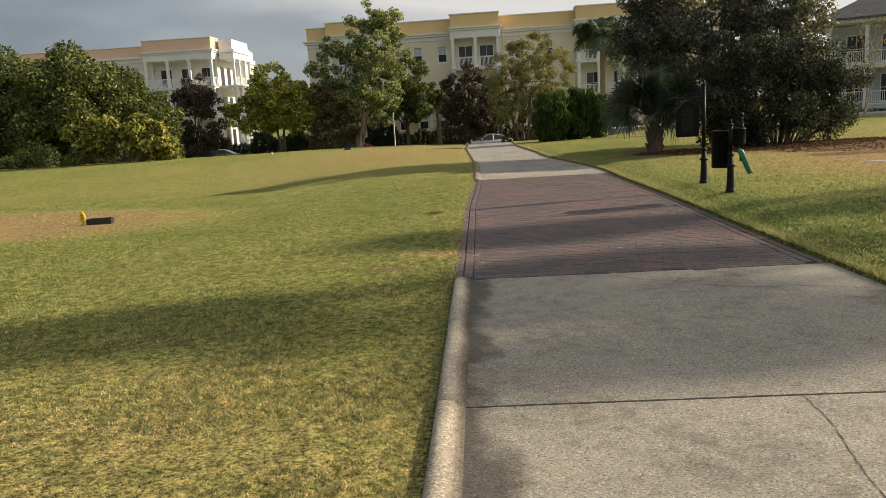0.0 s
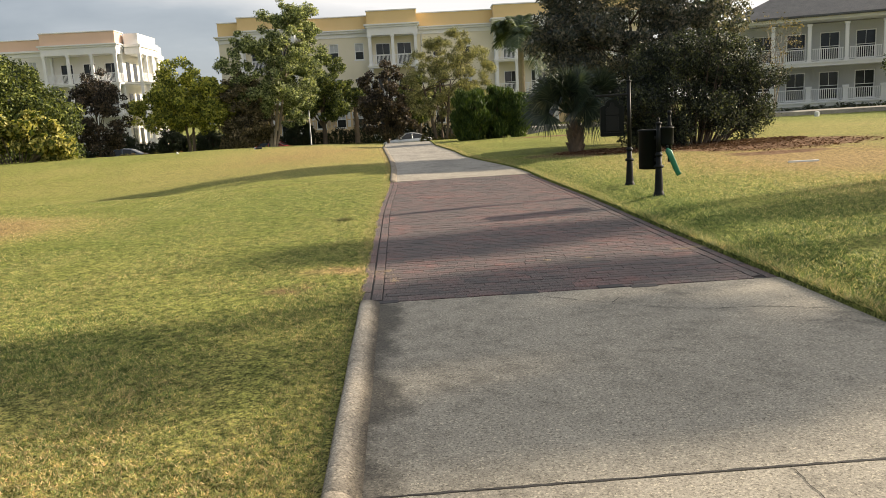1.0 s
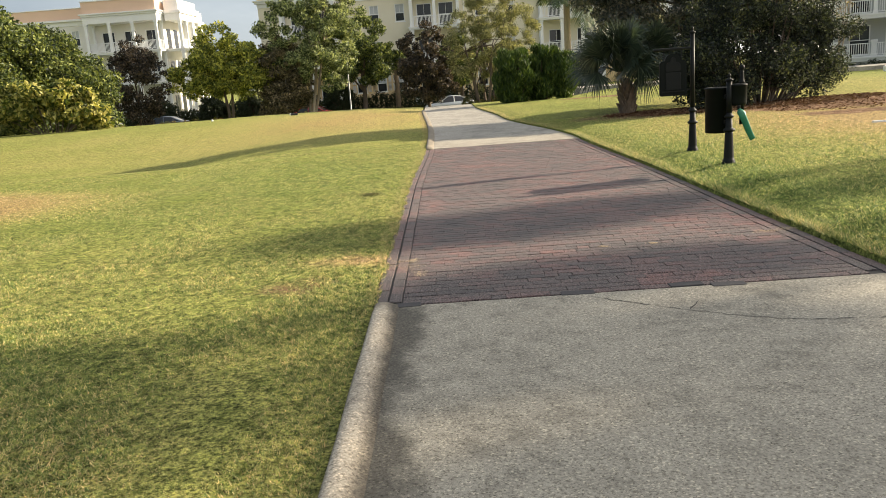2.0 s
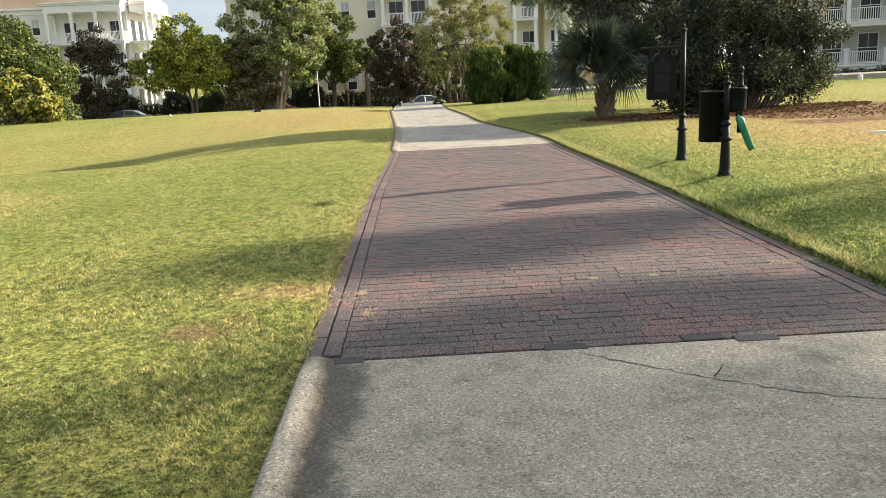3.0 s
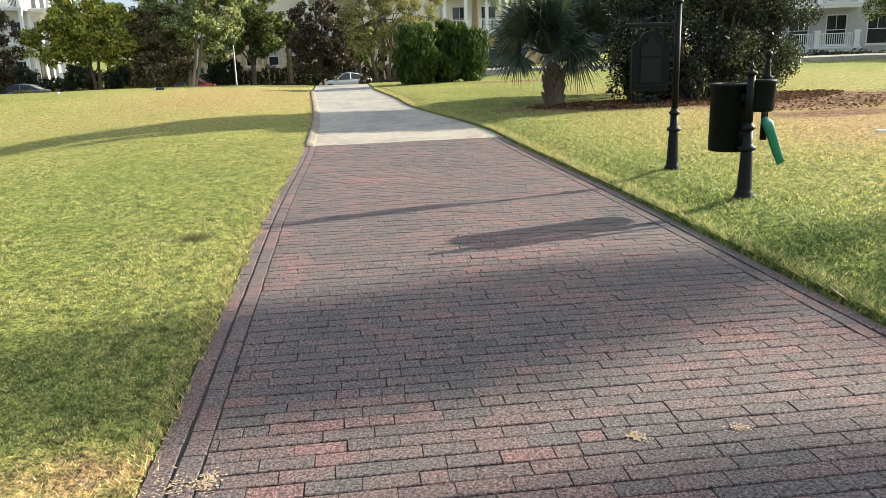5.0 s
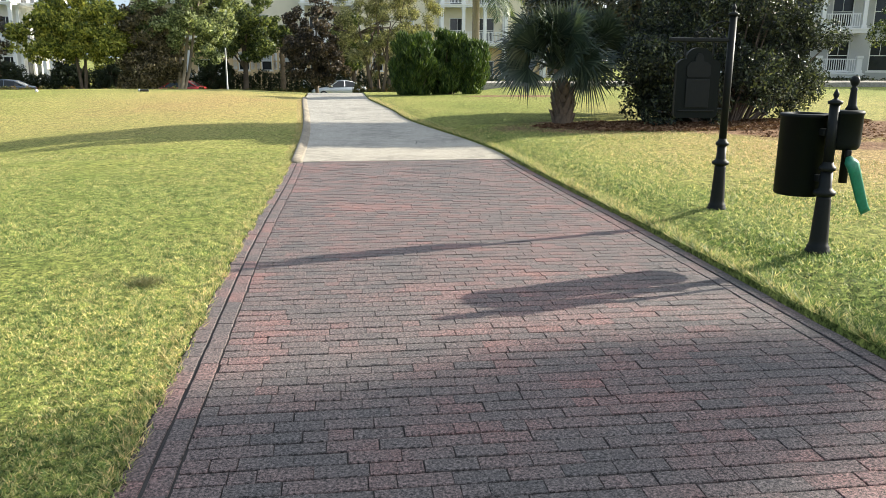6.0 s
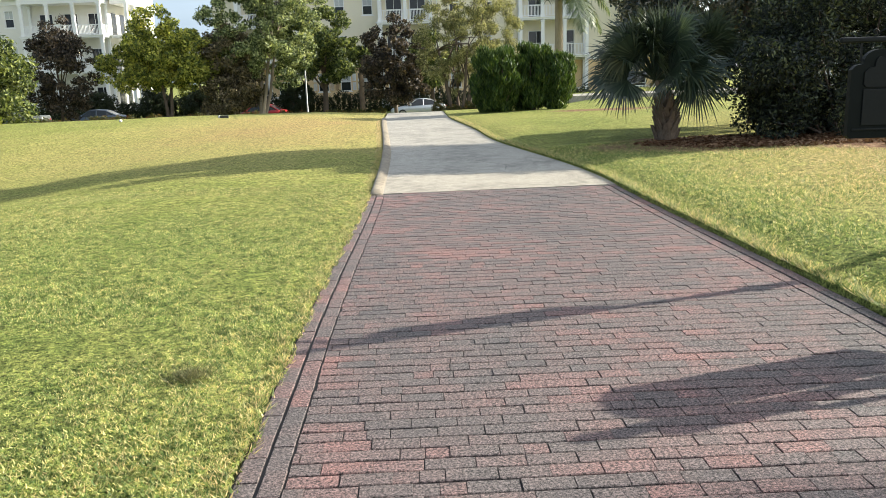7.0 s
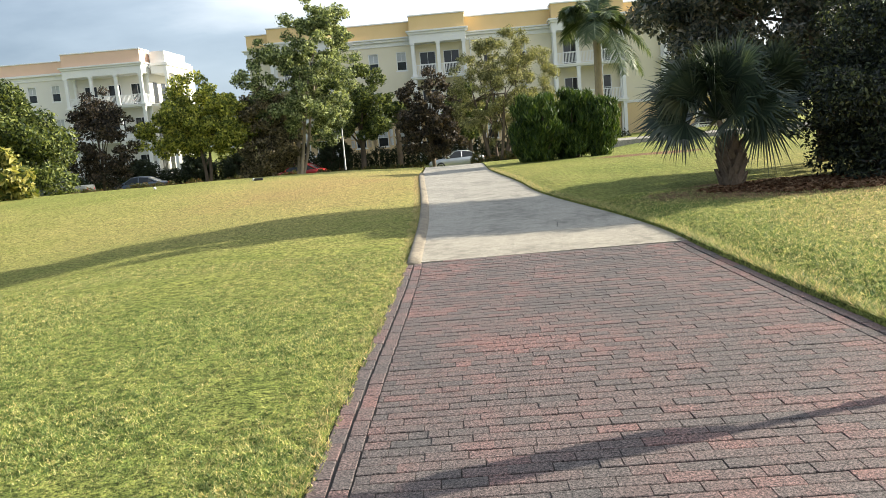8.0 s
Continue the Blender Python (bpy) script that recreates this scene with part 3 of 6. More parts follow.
def strip_slab(name, y0, y1, step, z_lift, mat, label, parent=None, left=0.0, right=0.0, skew0=0.0, skew1=0.0, thick=0.14, across=10):
    """A slab that follows the path's two edges."""
    n = max(2, int((y1 - y0) / step) + 1)
    bm = bmesh.new()
    top, low = [], []
    for i in range(n):
        f = i / (n - 1)
        row_t, row_l = [], []
        for j in range(across + 1):
            u = j / across
            ya = y0 + (y1 - y0) * f
            xl, xr = float(path_left(ya)) + left, float(path_right(ya)) + right
            x = xl + (xr - xl) * u
            yy = ya + (skew0 * (1 - f) + skew1 * f) * (x - xl)
            z = float(path_z(yy)) + z_lift
            row_t.append(bm.verts.new((x, yy, z)))
            row_l.append(bm.verts.new((x, yy, z - thick)))
        top.append(row_t)
        low.append(row_l)
    for i in range(n - 1):
        for j in range(across):
            bm.faces.new((top[i][j], top[i][j + 1], top[i + 1][j + 1], top[i + 1][j]))
    ring_t = top[0] + [r[-1] for r in top[1:]] + top[-1][-2::-1] + [r[0] for r in top[-2:0:-1]]
    ring_l = low[0] + [r[-1] for r in low[1:]] + low[-1][-2::-1] + [r[0] for r in low[-2:0:-1]]
    for k in range(len(ring_t)):
        q = (k + 1) % len(ring_t)
        bm.faces.new((ring_t[k], ring_l[k], ring_l[q], ring_t[q]))
    bmesh.ops.delete(bm, geom=[v for v in bm.verts if not v.link_faces], context="VERTS")
    bmesh.ops.recalc_face_normals(bm, faces=bm.faces)
    return part(name, bm, mat, parent, label)


near_path = tagged(new("path_near"), "pale weathered concrete cart path with dark damp stains", "path", kind="structure")
far_path = tagged(new("path_far"), "pale concrete cart path narrowing over a crest", "path", kind="structure")
paver_path = tagged(new("paver_path"), "dull red and grey brick pavers in running bond", "path", kind="structure")
for a, b in ((-0.012, -3.40), (-3.412, -7.2), (-7.212, -11.0), (-11.012, -18.0), (-18.012, -30.0)):
    strip_slab("slab", b, a, 0.6, 0.0, "concrete", "", near_path, left=0.165, right=0.0)
strip_slab("slab", BACK, 13.3, 0.4, 0.0, "kerb", "paler first strip of concrete", far_path, left=0.12, skew0=SKEW, skew1=SKEW)
for a, b in ((13.312, 17.6), (17.612, 23.0), (23.012, 29.0), (29.012, 36.0), (36.012, 53.0)):
    strip_slab("slab", a, b, 0.8, 0.0, "concrete_far", "", far_path, left=0.12, skew0=SKEW if a < 17 else 0, skew1=0)


def kerb(name, y0, y1, parent, ends, height=0.055):
    """A low rolled kerb along the path's left edge, its end rounded down."""
    prof = [(-0.005, -0.10), (-0.005, 0.6), (0.012, 0.9), (0.045, 1.0), (0.085, 0.82), (0.125, 0.35), (0.158, 0.06), (0.162, -0.10)]
    rings = []
    n = max(3, int(abs(y1 - y0) / 0.25))
    for i in range(n + 1):
        y = y0 + (y1 - y0) * i / n
        drop = 1.0
        if ends and abs(y - y1) < 0.20:
            drop = 0.55 + 0.45 * abs(y - y1) / 0.20
        x, z = float(path_left(y)) + 0.03, float(path_z(y))
        w = 0.004 * noise.noise(Vector((y * 1.7, 3.0, 0)))
        rings.append([(x + px + w, y, z + (pz * height * drop if pz > 0 else pz)) for px, pz in prof])
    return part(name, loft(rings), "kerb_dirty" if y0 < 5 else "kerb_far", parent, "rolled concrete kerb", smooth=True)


kerb("kerb", -3.41, 0.02, near_path, True)
kerb("kerb", -7.2, -3.42, near_path, False)
kerb("kerb", -18.0, -7.21, near_path, False)
kerb("kerb", 29.0, 11.5, far_path, True, 0.045)


def crack(name, points, width, parent, seed, stray=0.012):
    """A wandering crack: a thin dark strip with a ragged edge."""
    rng = random.Random(seed)
    bm = bmesh.new()
    line = []
    for (x0, y0), (x1, y1) in zip(points, points[1:]):
        steps = max(2, int(math.hypot(x1 - x0, y1 - y0) / 0.04))
        for i in range(steps):
            f = i / steps
            line.append((x0 + (x1 - x0) * f + rng.uniform(-stray, stray), y0 + (y1 - y0) * f + rng.uniform(-stray, stray)))
    previous = None
    for (x0, y0), (x1, y1) in zip(line, line[1:]):
        d = Vector((x1 - x0, y1 - y0, 0)).normalized()
        nrm = Vector((-d.y, d.x, 0)) * width * rng.uniform(0.3, 1.0) / 2
        z = float(path_z(y0)) + 0.0025
        pair = (bm.verts.new(Vector((x0, y0, z)) + nrm), bm.verts.new(Vector((x0, y0, z)) - nrm))
        if previous:
            bm.faces.new((previous[0], previous[1], pair[1], pair[0]))
        previous = pair
    return part(name, bm, "crack", parent, "dark crack in the concrete")


crack("crack", [(1.51, -0.09), (1.8, -0.33), (2.05, -0.52), (2.34, -0.73), (2.65, -0.85), (3.1, -0.9), (3.6, -1.1)], 0.011, near_path, 1)
crack("crack", [(2.05, -0.52), (2.16, -0.34), (2.19, -0.26)], 0.009, near_path, 2)
crack("crack", [(2.04, -3.43), (2.02, -3.8), (1.93, -4.3), (1.85, -5.0), (1.9, -5.8)], 0.007, near_path, 3, 0.006)
crack("crack", [(0.3, -3.405), (2.0, -3.40), (3.69, -3.405)], 0.022, near_path, 4, 0.003)
crack("crack", [(1.5, 15.6), (1.9, 15.0), (2.3, 14.3), (2.2, 13.6)], 0.014, far_path, 5)
crack("crack", [(0.6, 15.4), (1.5, 15.6), (2.7, 16.2)], 0.012, far_path, 6)
strip_slab("bed", 0.0, BACK + 0.02, 0.4, -0.009, "bed", "dark sand bed under the pavers", paver_path, skew1=SKEW)

# field and border pavers
LEN, WID, GAP, DEEP = 0.205, 0.0960, 0.0085, 0.05
EDGE = 0.205          # length of the border pavers
HEAD = 0.0022         # the joints across a course are tighter


def paver_arrays(lx, ly, hx=0.0036, he=0.0016):
    """A paver with chamfered upper edges, its centre at the origin: 12 corners and 9 quads."""
    a, b = lx / 2, ly / 2
    v = []
    for sx, sy, z in ((a - he, b - hx, 0.0), (a, b, -hx), (a, b, -DEEP)):
        v += [(-sx, -sy, z), (sx, -sy, z), (sx, sy, z), (-sx, sy, z)]
    f = [(0, 1, 2, 3)]
    for k in (0, 4):
        for i in range(4):
            j = (i + 1) % 4
            f.append((k + i, k + 4 + i, k + 4 + j, k + j))
    return np.array(v), np.array(f)


def place_paver(x, y, z, turn, tilt_a, tilt_b):
    return Matrix.LocRotScale((x, y, z), Euler((tilt_a, tilt_b, turn)), None)


rng_b = random.Random(11)
single, joined, dark_ones = [], [], []
shapes = {}


def lay(lx, ly, x, y, turn=0.0):
    key = (round(lx, 3), round(ly, 3))
    if key not in shapes:
        shapes[key] = paver_arrays(lx, ly)
    m = place_paver(x + rng_b.uniform(-0.0022, 0.0022), y + rng_b.uniform(-0.0022, 0.0022), rng_b.uniform(-0.0028, 0.0018) + float(path_z(y)), turn + rng_b.uniform(-0.013, 0.013),
                    rng_b.uniform(-0.012, 0.012), rng_b.uniform(-0.006, 0.006))
    (single if 3.0 < y < 4.95 and 0.3 < x < 3.6 and len(single) < 300 else joined).append((key, m))


row = 0
y = 0.065
while y < BACK + 3.6 * SKEW:
    xl, xr = float(path_left(y)) + 0.209, float(path_right(y)) - 0.209
    x = xl - (1.5 * LEN if row % 2 else LEN) + 0.03 * math.sin(row * 0.9)
    if row % 17 in (5, 6):
        x -= LEN * 0.25
    while x < xr - 0.02:
        a, b = max(x, xl), min(x + LEN, xr)
        if b - a > 0.012 and y < BACK - 0.05 + SKEW * ((a + b) / 2 - 0.1):
            w = b - a - HEAD
            if w > LEN - 2 * HEAD and rng_b.random() < 0.13:
                for q in (0.25, 0.75):
                    lay(LEN / 2 - HEAD, WID - GAP, a + (b - a) * q, y)
            else:
                lay(LEN - HEAD if abs(w - (LEN - HEAD)) < 0.002 else round(w / 0.004) * 0.004, WID - GAP, (a + b) / 2, y)
        x += LEN
    row += 1
    y += WID
for lane, off in ((0.052, 0.0), (0.156, 0.09)):
    y = 0.11 + off
    while y < BACK + 0.05:
        lay(EDGE - HEAD, WID - GAP, float(path_left(y)) + lane, y, math.pi / 2)
        if y < BACK + 0.5:
            lay(EDGE - HEAD, WID - GAP, float(path_right(y)) - lane, y, math.pi / 2)
        y += EDGE
while y < BACK + 0.5:
    lay(EDGE - HEAD, WID - GAP, float(path_right(y)) - 0.06, y, math.pi / 2)
    y += EDGE

vv, ff, base = [], [], 0
for key, m in joined:
    v, f = shapes[key]
    r = np.array(m)
    vv.append(v @ r[:3, :3].T + r[:3, 3])
    ff.append(f + base)
    base += len(v)
paver_rest = array_mesh("pavers", np.concatenate(vv), np.concatenate(ff), "brick_many", paver_path)
tagged(paver_rest, "worn brick pavers beyond the nearest rows", kind="stuff")
meshes = {}
for key, m in single:
    if key not in meshes:
        v, f = shapes[key]
        me = bpy.data.meshes.new("brick")
        me.from_pydata(v.tolist(), [], f.tolist())
        me.polygons.foreach_set("use_smooth", [False] * len(f))
        me.materials.append(MAT["brick_one"])
        meshes[key] = me
    ob = new("brick", meshes[key])
    ob.parent = paver_path
    ob.matrix_local = m
for x, y, turn in ((1.45, 0.02, -0.03), (2.20, 0.055, 0.05), (2.47, -0.01, -0.02), (0.26, 0.0, 0.03)):
    b = part("brick", boxes((-0.115, 0.115, -0.045, 0.045, -0.04, 0.004), bevel=0.006), "brick_dark", paver_path, "loose charcoal brick at the joint")
    b.matrix_local = pose(x, y, 0.001, 0.6, 0, math.degrees(turn))


# ---------------------------------------------------------------- posts beside the path
def post(parent, height, pole_r=0.034):
    """A cast iron post: flared base, two collars, plain pole and finial."""
    part("base", lathe([(0.088, 0.0), (0.090, 0.02), (0.078, 0.035), (0.080, 0.05), (0.068, 0.065), (0.064, 0.10), (0.050, 0.40), (0.049, 0.425)], 24), "iron", parent, "", True)
    part("collar", lathe([(0.049, 0.42), (0.072, 0.432), (0.078, 0.446), (0.072, 0.460), (0.052, 0.472), (0.044, 0.49), (0.041, 0.60)], 24), "iron", parent, "", True)
    part("collar", lathe([(0.041, 0.60), (0.056, 0.61), (0.060, 0.622), (0.056, 0.634), (0.042, 0.646), (pole_r, 0.67)], 24), "iron", parent, "", True)
    part("pole", lathe([(pole_r, 0.665), (pole_r * 0.96, height)], 20), "iron", parent, "", True)
    part("finial", lathe([(pole_r * 1.35, height - 0.005), (pole_r * 1.4, height + 0.015), (pole_r * 0.7, height + 0.025), (0.012, height + 0.035), (0.018, height + 0.05),
                          (0.021, height + 0.062), (0.014, height + 0.078), (0.004, height + 0.10)], 16), "iron", parent, "", True)


def scroll(bm, x, z, r, turns, start, flip=1, thick=0.006):
    pts = []
    for i in range(26):
        f = i / 25
        a = start + flip * turns * 2 * math.pi * f
        rr = r * (1 - 0.85 * f)
        pts.append((x + rr * math.cos(a), 0, z + rr * math.sin(a)))
    tube(bm, pts, [thick] * len(pts), 6)


SIGN = (4.375, 6.86)
sign = thing("hanging_sign", "black iron post with a dark arched board hung from its arm", "sign", at=(*SIGN, float(lawn_z(*SIGN)) - 0.01), turn=-3)
post(sign, 1.76, 0.034)
part("arm", boxes((-0.575, 0.0, -0.018, 0.018, 1.525, 1.565), bevel=0.012), "iron", sign)
part("lower_arm", boxes((-0.12, 0.0, -0.010, 0.010, 0.925, 0.945), bevel=0.004), "iron", sign)
bm = bmesh.new()
scroll(bm, -0.10, 1.615, 0.045, 1.4, math.pi * 1.5)
scroll(bm, -0.20, 1.605, 0.034, 1.4, math.pi * 1.5, -1)
scroll(bm, -0.33, 1.595, 0.026, 1.4, math.pi * 1.5)
tube(bm, [(-0.31, 0, 1.585), (-0.24, 0, 1.63), (-0.15, 0, 1.69), (-0.06, 0, 1.71), (-0.03, 0, 1.69)], [0.007] * 5, 6)
part("scrollwork", bm, "iron", sign, "curled iron scrollwork", True)


def arched_board(w, z0, z1, shoulder, thick, arch):
    """A board with stepped shoulders and an arched head."""
    pts = [(-w / 2, z0 + 0.02), (-w / 2 + 0.02, z0), (w / 2 - 0.02, z0), (w / 2, z0 + 0.02), (w / 2, shoulder), (w / 2 - 0.03, shoulder + 0.03), (w / 2 - 0.05, shoulder + 0.035)]
    for i in range(13):
        a = math.pi * i / 12
        pts.append(((w / 2 - 0.07) * math.cos(a) * arch, shoulder + 0.04 + (z1 - shoulder - 0.04) * math.sin(a) ** 0.8))
    pts += [(-w / 2 + 0.05, shoulder + 0.035), (-w / 2 + 0.03, shoulder + 0.03), (-w / 2, shoulder)]
    return loft([[(x, -thick / 2, z) for x, z in pts], [(x, thick / 2, z) for x, z in pts]])


board = part("board", arched_board(0.40, 0.86, 1.48, 1.34, 0.05, 0.9), "iron_green", sign)
board.location = (-0.29, 0, 0)
panel = part("panel", arched_board(0.22, 1.22, 1.43, 1.32, 0.012, 1.0), "iron", board)
panel.location = (0.0, -0.029, 0)
part("panel", boxes((-0.11, 0.11, -0.035, -0.026, 0.95, 1.205), bevel=0.004), "iron", board)
part("moulding", boxes((-0.17, 0.17, -0.035, -0.024, 0.915, 0.930), bevel=0.004), "iron", board)
for x in (-0.42, -0.16):
    part("hanger", boxes((x - 0.006, x + 0.006, -0.006, 0.006, 1.40, 1.53)), "iron", sign)

BIN = (4.325, 5.18)
station = thing("waste_station", "dark green waste bin and bag dispenser on an iron post", "waste bin", at=(*BIN, float(lawn_z(*BIN)) - 0.01))
post(station, 1.08, 0.036)
bin_prof = [(0.0, 0.40), (0.165, 0.40), (0.172, 0.408), (0.172, 0.965), (0.182, 0.970), (0.184, 0.99), (0.170, 0.996), (0.120, 0.996), (0.115, 0.98), (0.112, 0.62), (0.0, 0.60)]
rings = []
for r, z in bin_prof[1:-1]:
    rings.append([(-0.05 + r * math.cos(2 * math.pi * i / 36), 0.25 + r * math.sin(2 * math.pi * i / 36), z) for i in range(36)])
part("bin", loft(rings), "iron_green", station, "round lidded steel bin", True)
for z in (0.85, 0.52):
    part("bracket", boxes((-0.045, 0.005, 0.02, 0.09, z, z + 0.05), bevel=0.006), "iron", station)
dispenser = part("dispenser", loft([[(0.12 + 0.115 * s * math.cos(a), 0.02 + 0.085 * s * math.sin(a), z) for a in [2 * math.pi * i / 24 for i in range(24)]]
                                    for s, z in ((0.80, 0.755), (0.93, 0.77), (1.0, 0.80), (1.0, 1.00), (1.06, 1.005), (1.06, 1.02), (0.95, 1.03))]), "iron_green", station, "", True)
part("back_post", lathe([(0.030, 0.50), (0.028, 1.02), (0.046, 1.03), (0.030, 1.06), (0.022, 1.16), (0.026, 1.18), (0.014, 1.19), (0.026, 1.21), (0.034, 1.235), (0.026, 1.26), (0.006, 1.27)], 18, (0.20, 0.10)), "iron", station, "", True)
part("spout", boxes((0.085, 0.125, -0.075, -0.045, 0.70, 0.76), bevel=0.008), "iron", dispenser)
bag_rings = []
for i, (x, y, z, w, d) in enumerate([(0.10, -0.075, 0.715, 0.018, 0.012), (0.11, -0.085, 0.68, 0.05, 0.022), (0.125, -0.09, 0.655, 0.06, 0.026), (0.15, -0.09, 0.60, 0.052, 0.020),
                                     (0.19, -0.085, 0.52, 0.050, 0.014), (0.235, -0.08, 0.42, 0.050, 0.012), (0.27, -0.078, 0.34, 0.047, 0.008), (0.285, -0.078, 0.31, 0.046, 0.003)]):
    ring = []
    for k in range(14):
        a = 2 * math.pi * k / 14
        f = 1 + 0.18 * math.sin(3 * a + i)
        ring.append((x + 0.74 * w * f * math.cos(a), y + d * f * math.sin(a), z + 0.35 * w * math.cos(a)))
    bag_rings.append(ring)
part("bag", loft(bag_rings), "bag", station, "twisted green plastic bag hanging out", True)

# tee marker and its box on the lawn
TEE = (-6.64, 5.80)
tee = thing("tee_marker", "yellow foot-shaped tee marker standing on straw-coloured turf", "tee marker", at=(*TEE, float(lawn_z(*TEE))), turn=-12)
outline = [(0.055 * math.cos(a) * (1.0 - 0.32 * (math.sin(a) < 0) * abs(math.sin(a))), 0.125 + 0.105 * math.sin(a)) for a in [2 * math.pi * i / 28 for i in range(28)]]
plate = part("plate", loft([[(x, -0.012, z) for x, z in outline], [(x, 0.012, z) for x, z in outline]]), "yellow", tee)
part("spike", lathe([(0.014, -0.03), (0.014, 0.06)], 10), "yellow", tee)
for x, z, w, h in ((-0.012, 0.165, 0.03, 0.012), (0.0, 0.14, 0.038, 0.012), (0.004, 0.115, 0.03, 0.012)):
    part("mark", boxes((x - w / 2, x + w / 2, -0.0155, -0.0115, z, z + h), bevel=0.001), "ink", plate, "dark printed bar")
tee_box = thing("tee_box", "open black plastic divot box lying on the turf", "box", at=(-6.36, 5.86, float(lawn_z(-6.36, 5.86)) - 0.005), turn=8)
bm = boxes((-0.21, 0.21, -0.085, -0.075, 0.0, 0.105), (-0.21, 0.21, 0.075, 0.085, 0.0, 0.105), (-0.21, -0.20, -0.074, 0.074, 0.0, 0.105), (0.20, 0.21, -0.074, 0.074, 0.0, 0.105), (-0.199, 0.199, -0.074, 0.074, 0.0, 0.07))
part("tray", bm, "box_black", tee_box)
for i in range(2):
    bx = thing("tee_block", "small dark block with a white ball beside it on the mound", "marker", at=(-5.95 if i else -9.6, 29.8, float(lawn_z(-5.95 if i else -9.6, 29.8)) - 0.01), turn=10)
    if i:
        part("block", boxes((-0.15, 0.15, -0.07, 0.07, 0.0, 0.09), bevel=0.015), "box_black", bx)
    part("ball", lathe([(0.01, 0.0), (0.045, 0.015), (0.058, 0.05), (0.045, 0.085), (0.01, 0.10)], 14, (-0.16 if i else 0, 0)), "white", bx, "", True)
edging = thing("edging_strip", "white painted strip lying in the dry turf", "strip", at=(8.4, 8.7, float(lawn_z(8.4, 8.7))), turn=-3)
part("strip", boxes((-0.30, 0.30, -0.03, 0.03, -0.02, 0.03), bevel=0.008), "white", edging)
cap = thing("ground_marker", "short white utility marker in the turf", "marker", at=(24.2, 37.5, float(lawn_z(24.2, 37.5)) - 0.02))
part("stub", lathe([(0.13, 0.0), (0.13, 0.26), (0.10, 0.30), (0.02, 0.31)], 14), "white", cap)


# ---------------------------------------------------------------- street and cars
def g(x, y):
    return float(lawn_z(x, y))


ROAD_Z = -1.64
road = part("road", boxes((-140, 160, 59.0, 67.0, ROAD_Z - 0.4, ROAD_Z), bevel=0.0), "asphalt")
tagged(road, "grey asphalt street with parked cars", "road", kind="structure")
for y0 in (58.7, 67.01):
    k = part("road_kerb", boxes((-140, 160, y0, y0 + 0.28, ROAD_Z - 0.4, ROAD_Z + 0.14), bevel=0.03), "kerb")
    tagged(k, "concrete street kerb", "kerb", kind="structure")
side_road = part("side_road", boxes((9, 70, 43.6, 47.4, -1.2, 0.06)), "concrete_far")
tagged(side_road, "pale concrete lane behind the shrubs", "road", kind="structure")
side_road.matrix_world = pose(0, 0, 0.12, 0, -0.2, 0)


def wheel(parent, x, y, r):
    w = part("wheel", lathe([(r * 0.72, -0.10), (r * 0.95, -0.105), (r, -0.07), (r, 0.07), (r * 0.95, 0.105), (r * 0.72, 0.10)], 24), "tyre", parent, "", True)
    w.matrix_local = pose(x, y, r, 90, 0, 0)
    part("rim", lathe([(r * 0.70, -0.112), (r * 0.66, -0.118), (r * 0.2, -0.095), (r * 0.2, 0.095), (r * 0.66, 0.118), (r * 0.70, 0.112)], 16), "rim", w, "", True)
    return w


def section(x, w, z0, z1, crown=0.0):
    return [(x, -w * 0.86, z0), (x, -w * 0.98, z0 + 0.10), (x, -w, z0 + 0.55 * (z1 - z0)), (x, -w * 0.94, z1 - 0.05), (x, -w * 0.80, z1 + crown * 0.4), (x, 0, z1 + crown),
            (x, w * 0.80, z1 + crown * 0.4), (x, w * 0.94, z1 - 0.05), (x, w, z0 + 0.55 * (z1 - z0)), (x, w * 0.98, z0 + 0.10), (x, w * 0.86, z0)]


def cabin_section(x, wl, wt, z0, z1):
    return [(x, -wl, z0), (x, -wt, z1 - 0.05), (x, -wt * 0.86, z1), (x, 0, z1 + 0.015), (x, wt * 0.86, z1), (x, wt, z1 - 0.05), (x, wl, z0)]


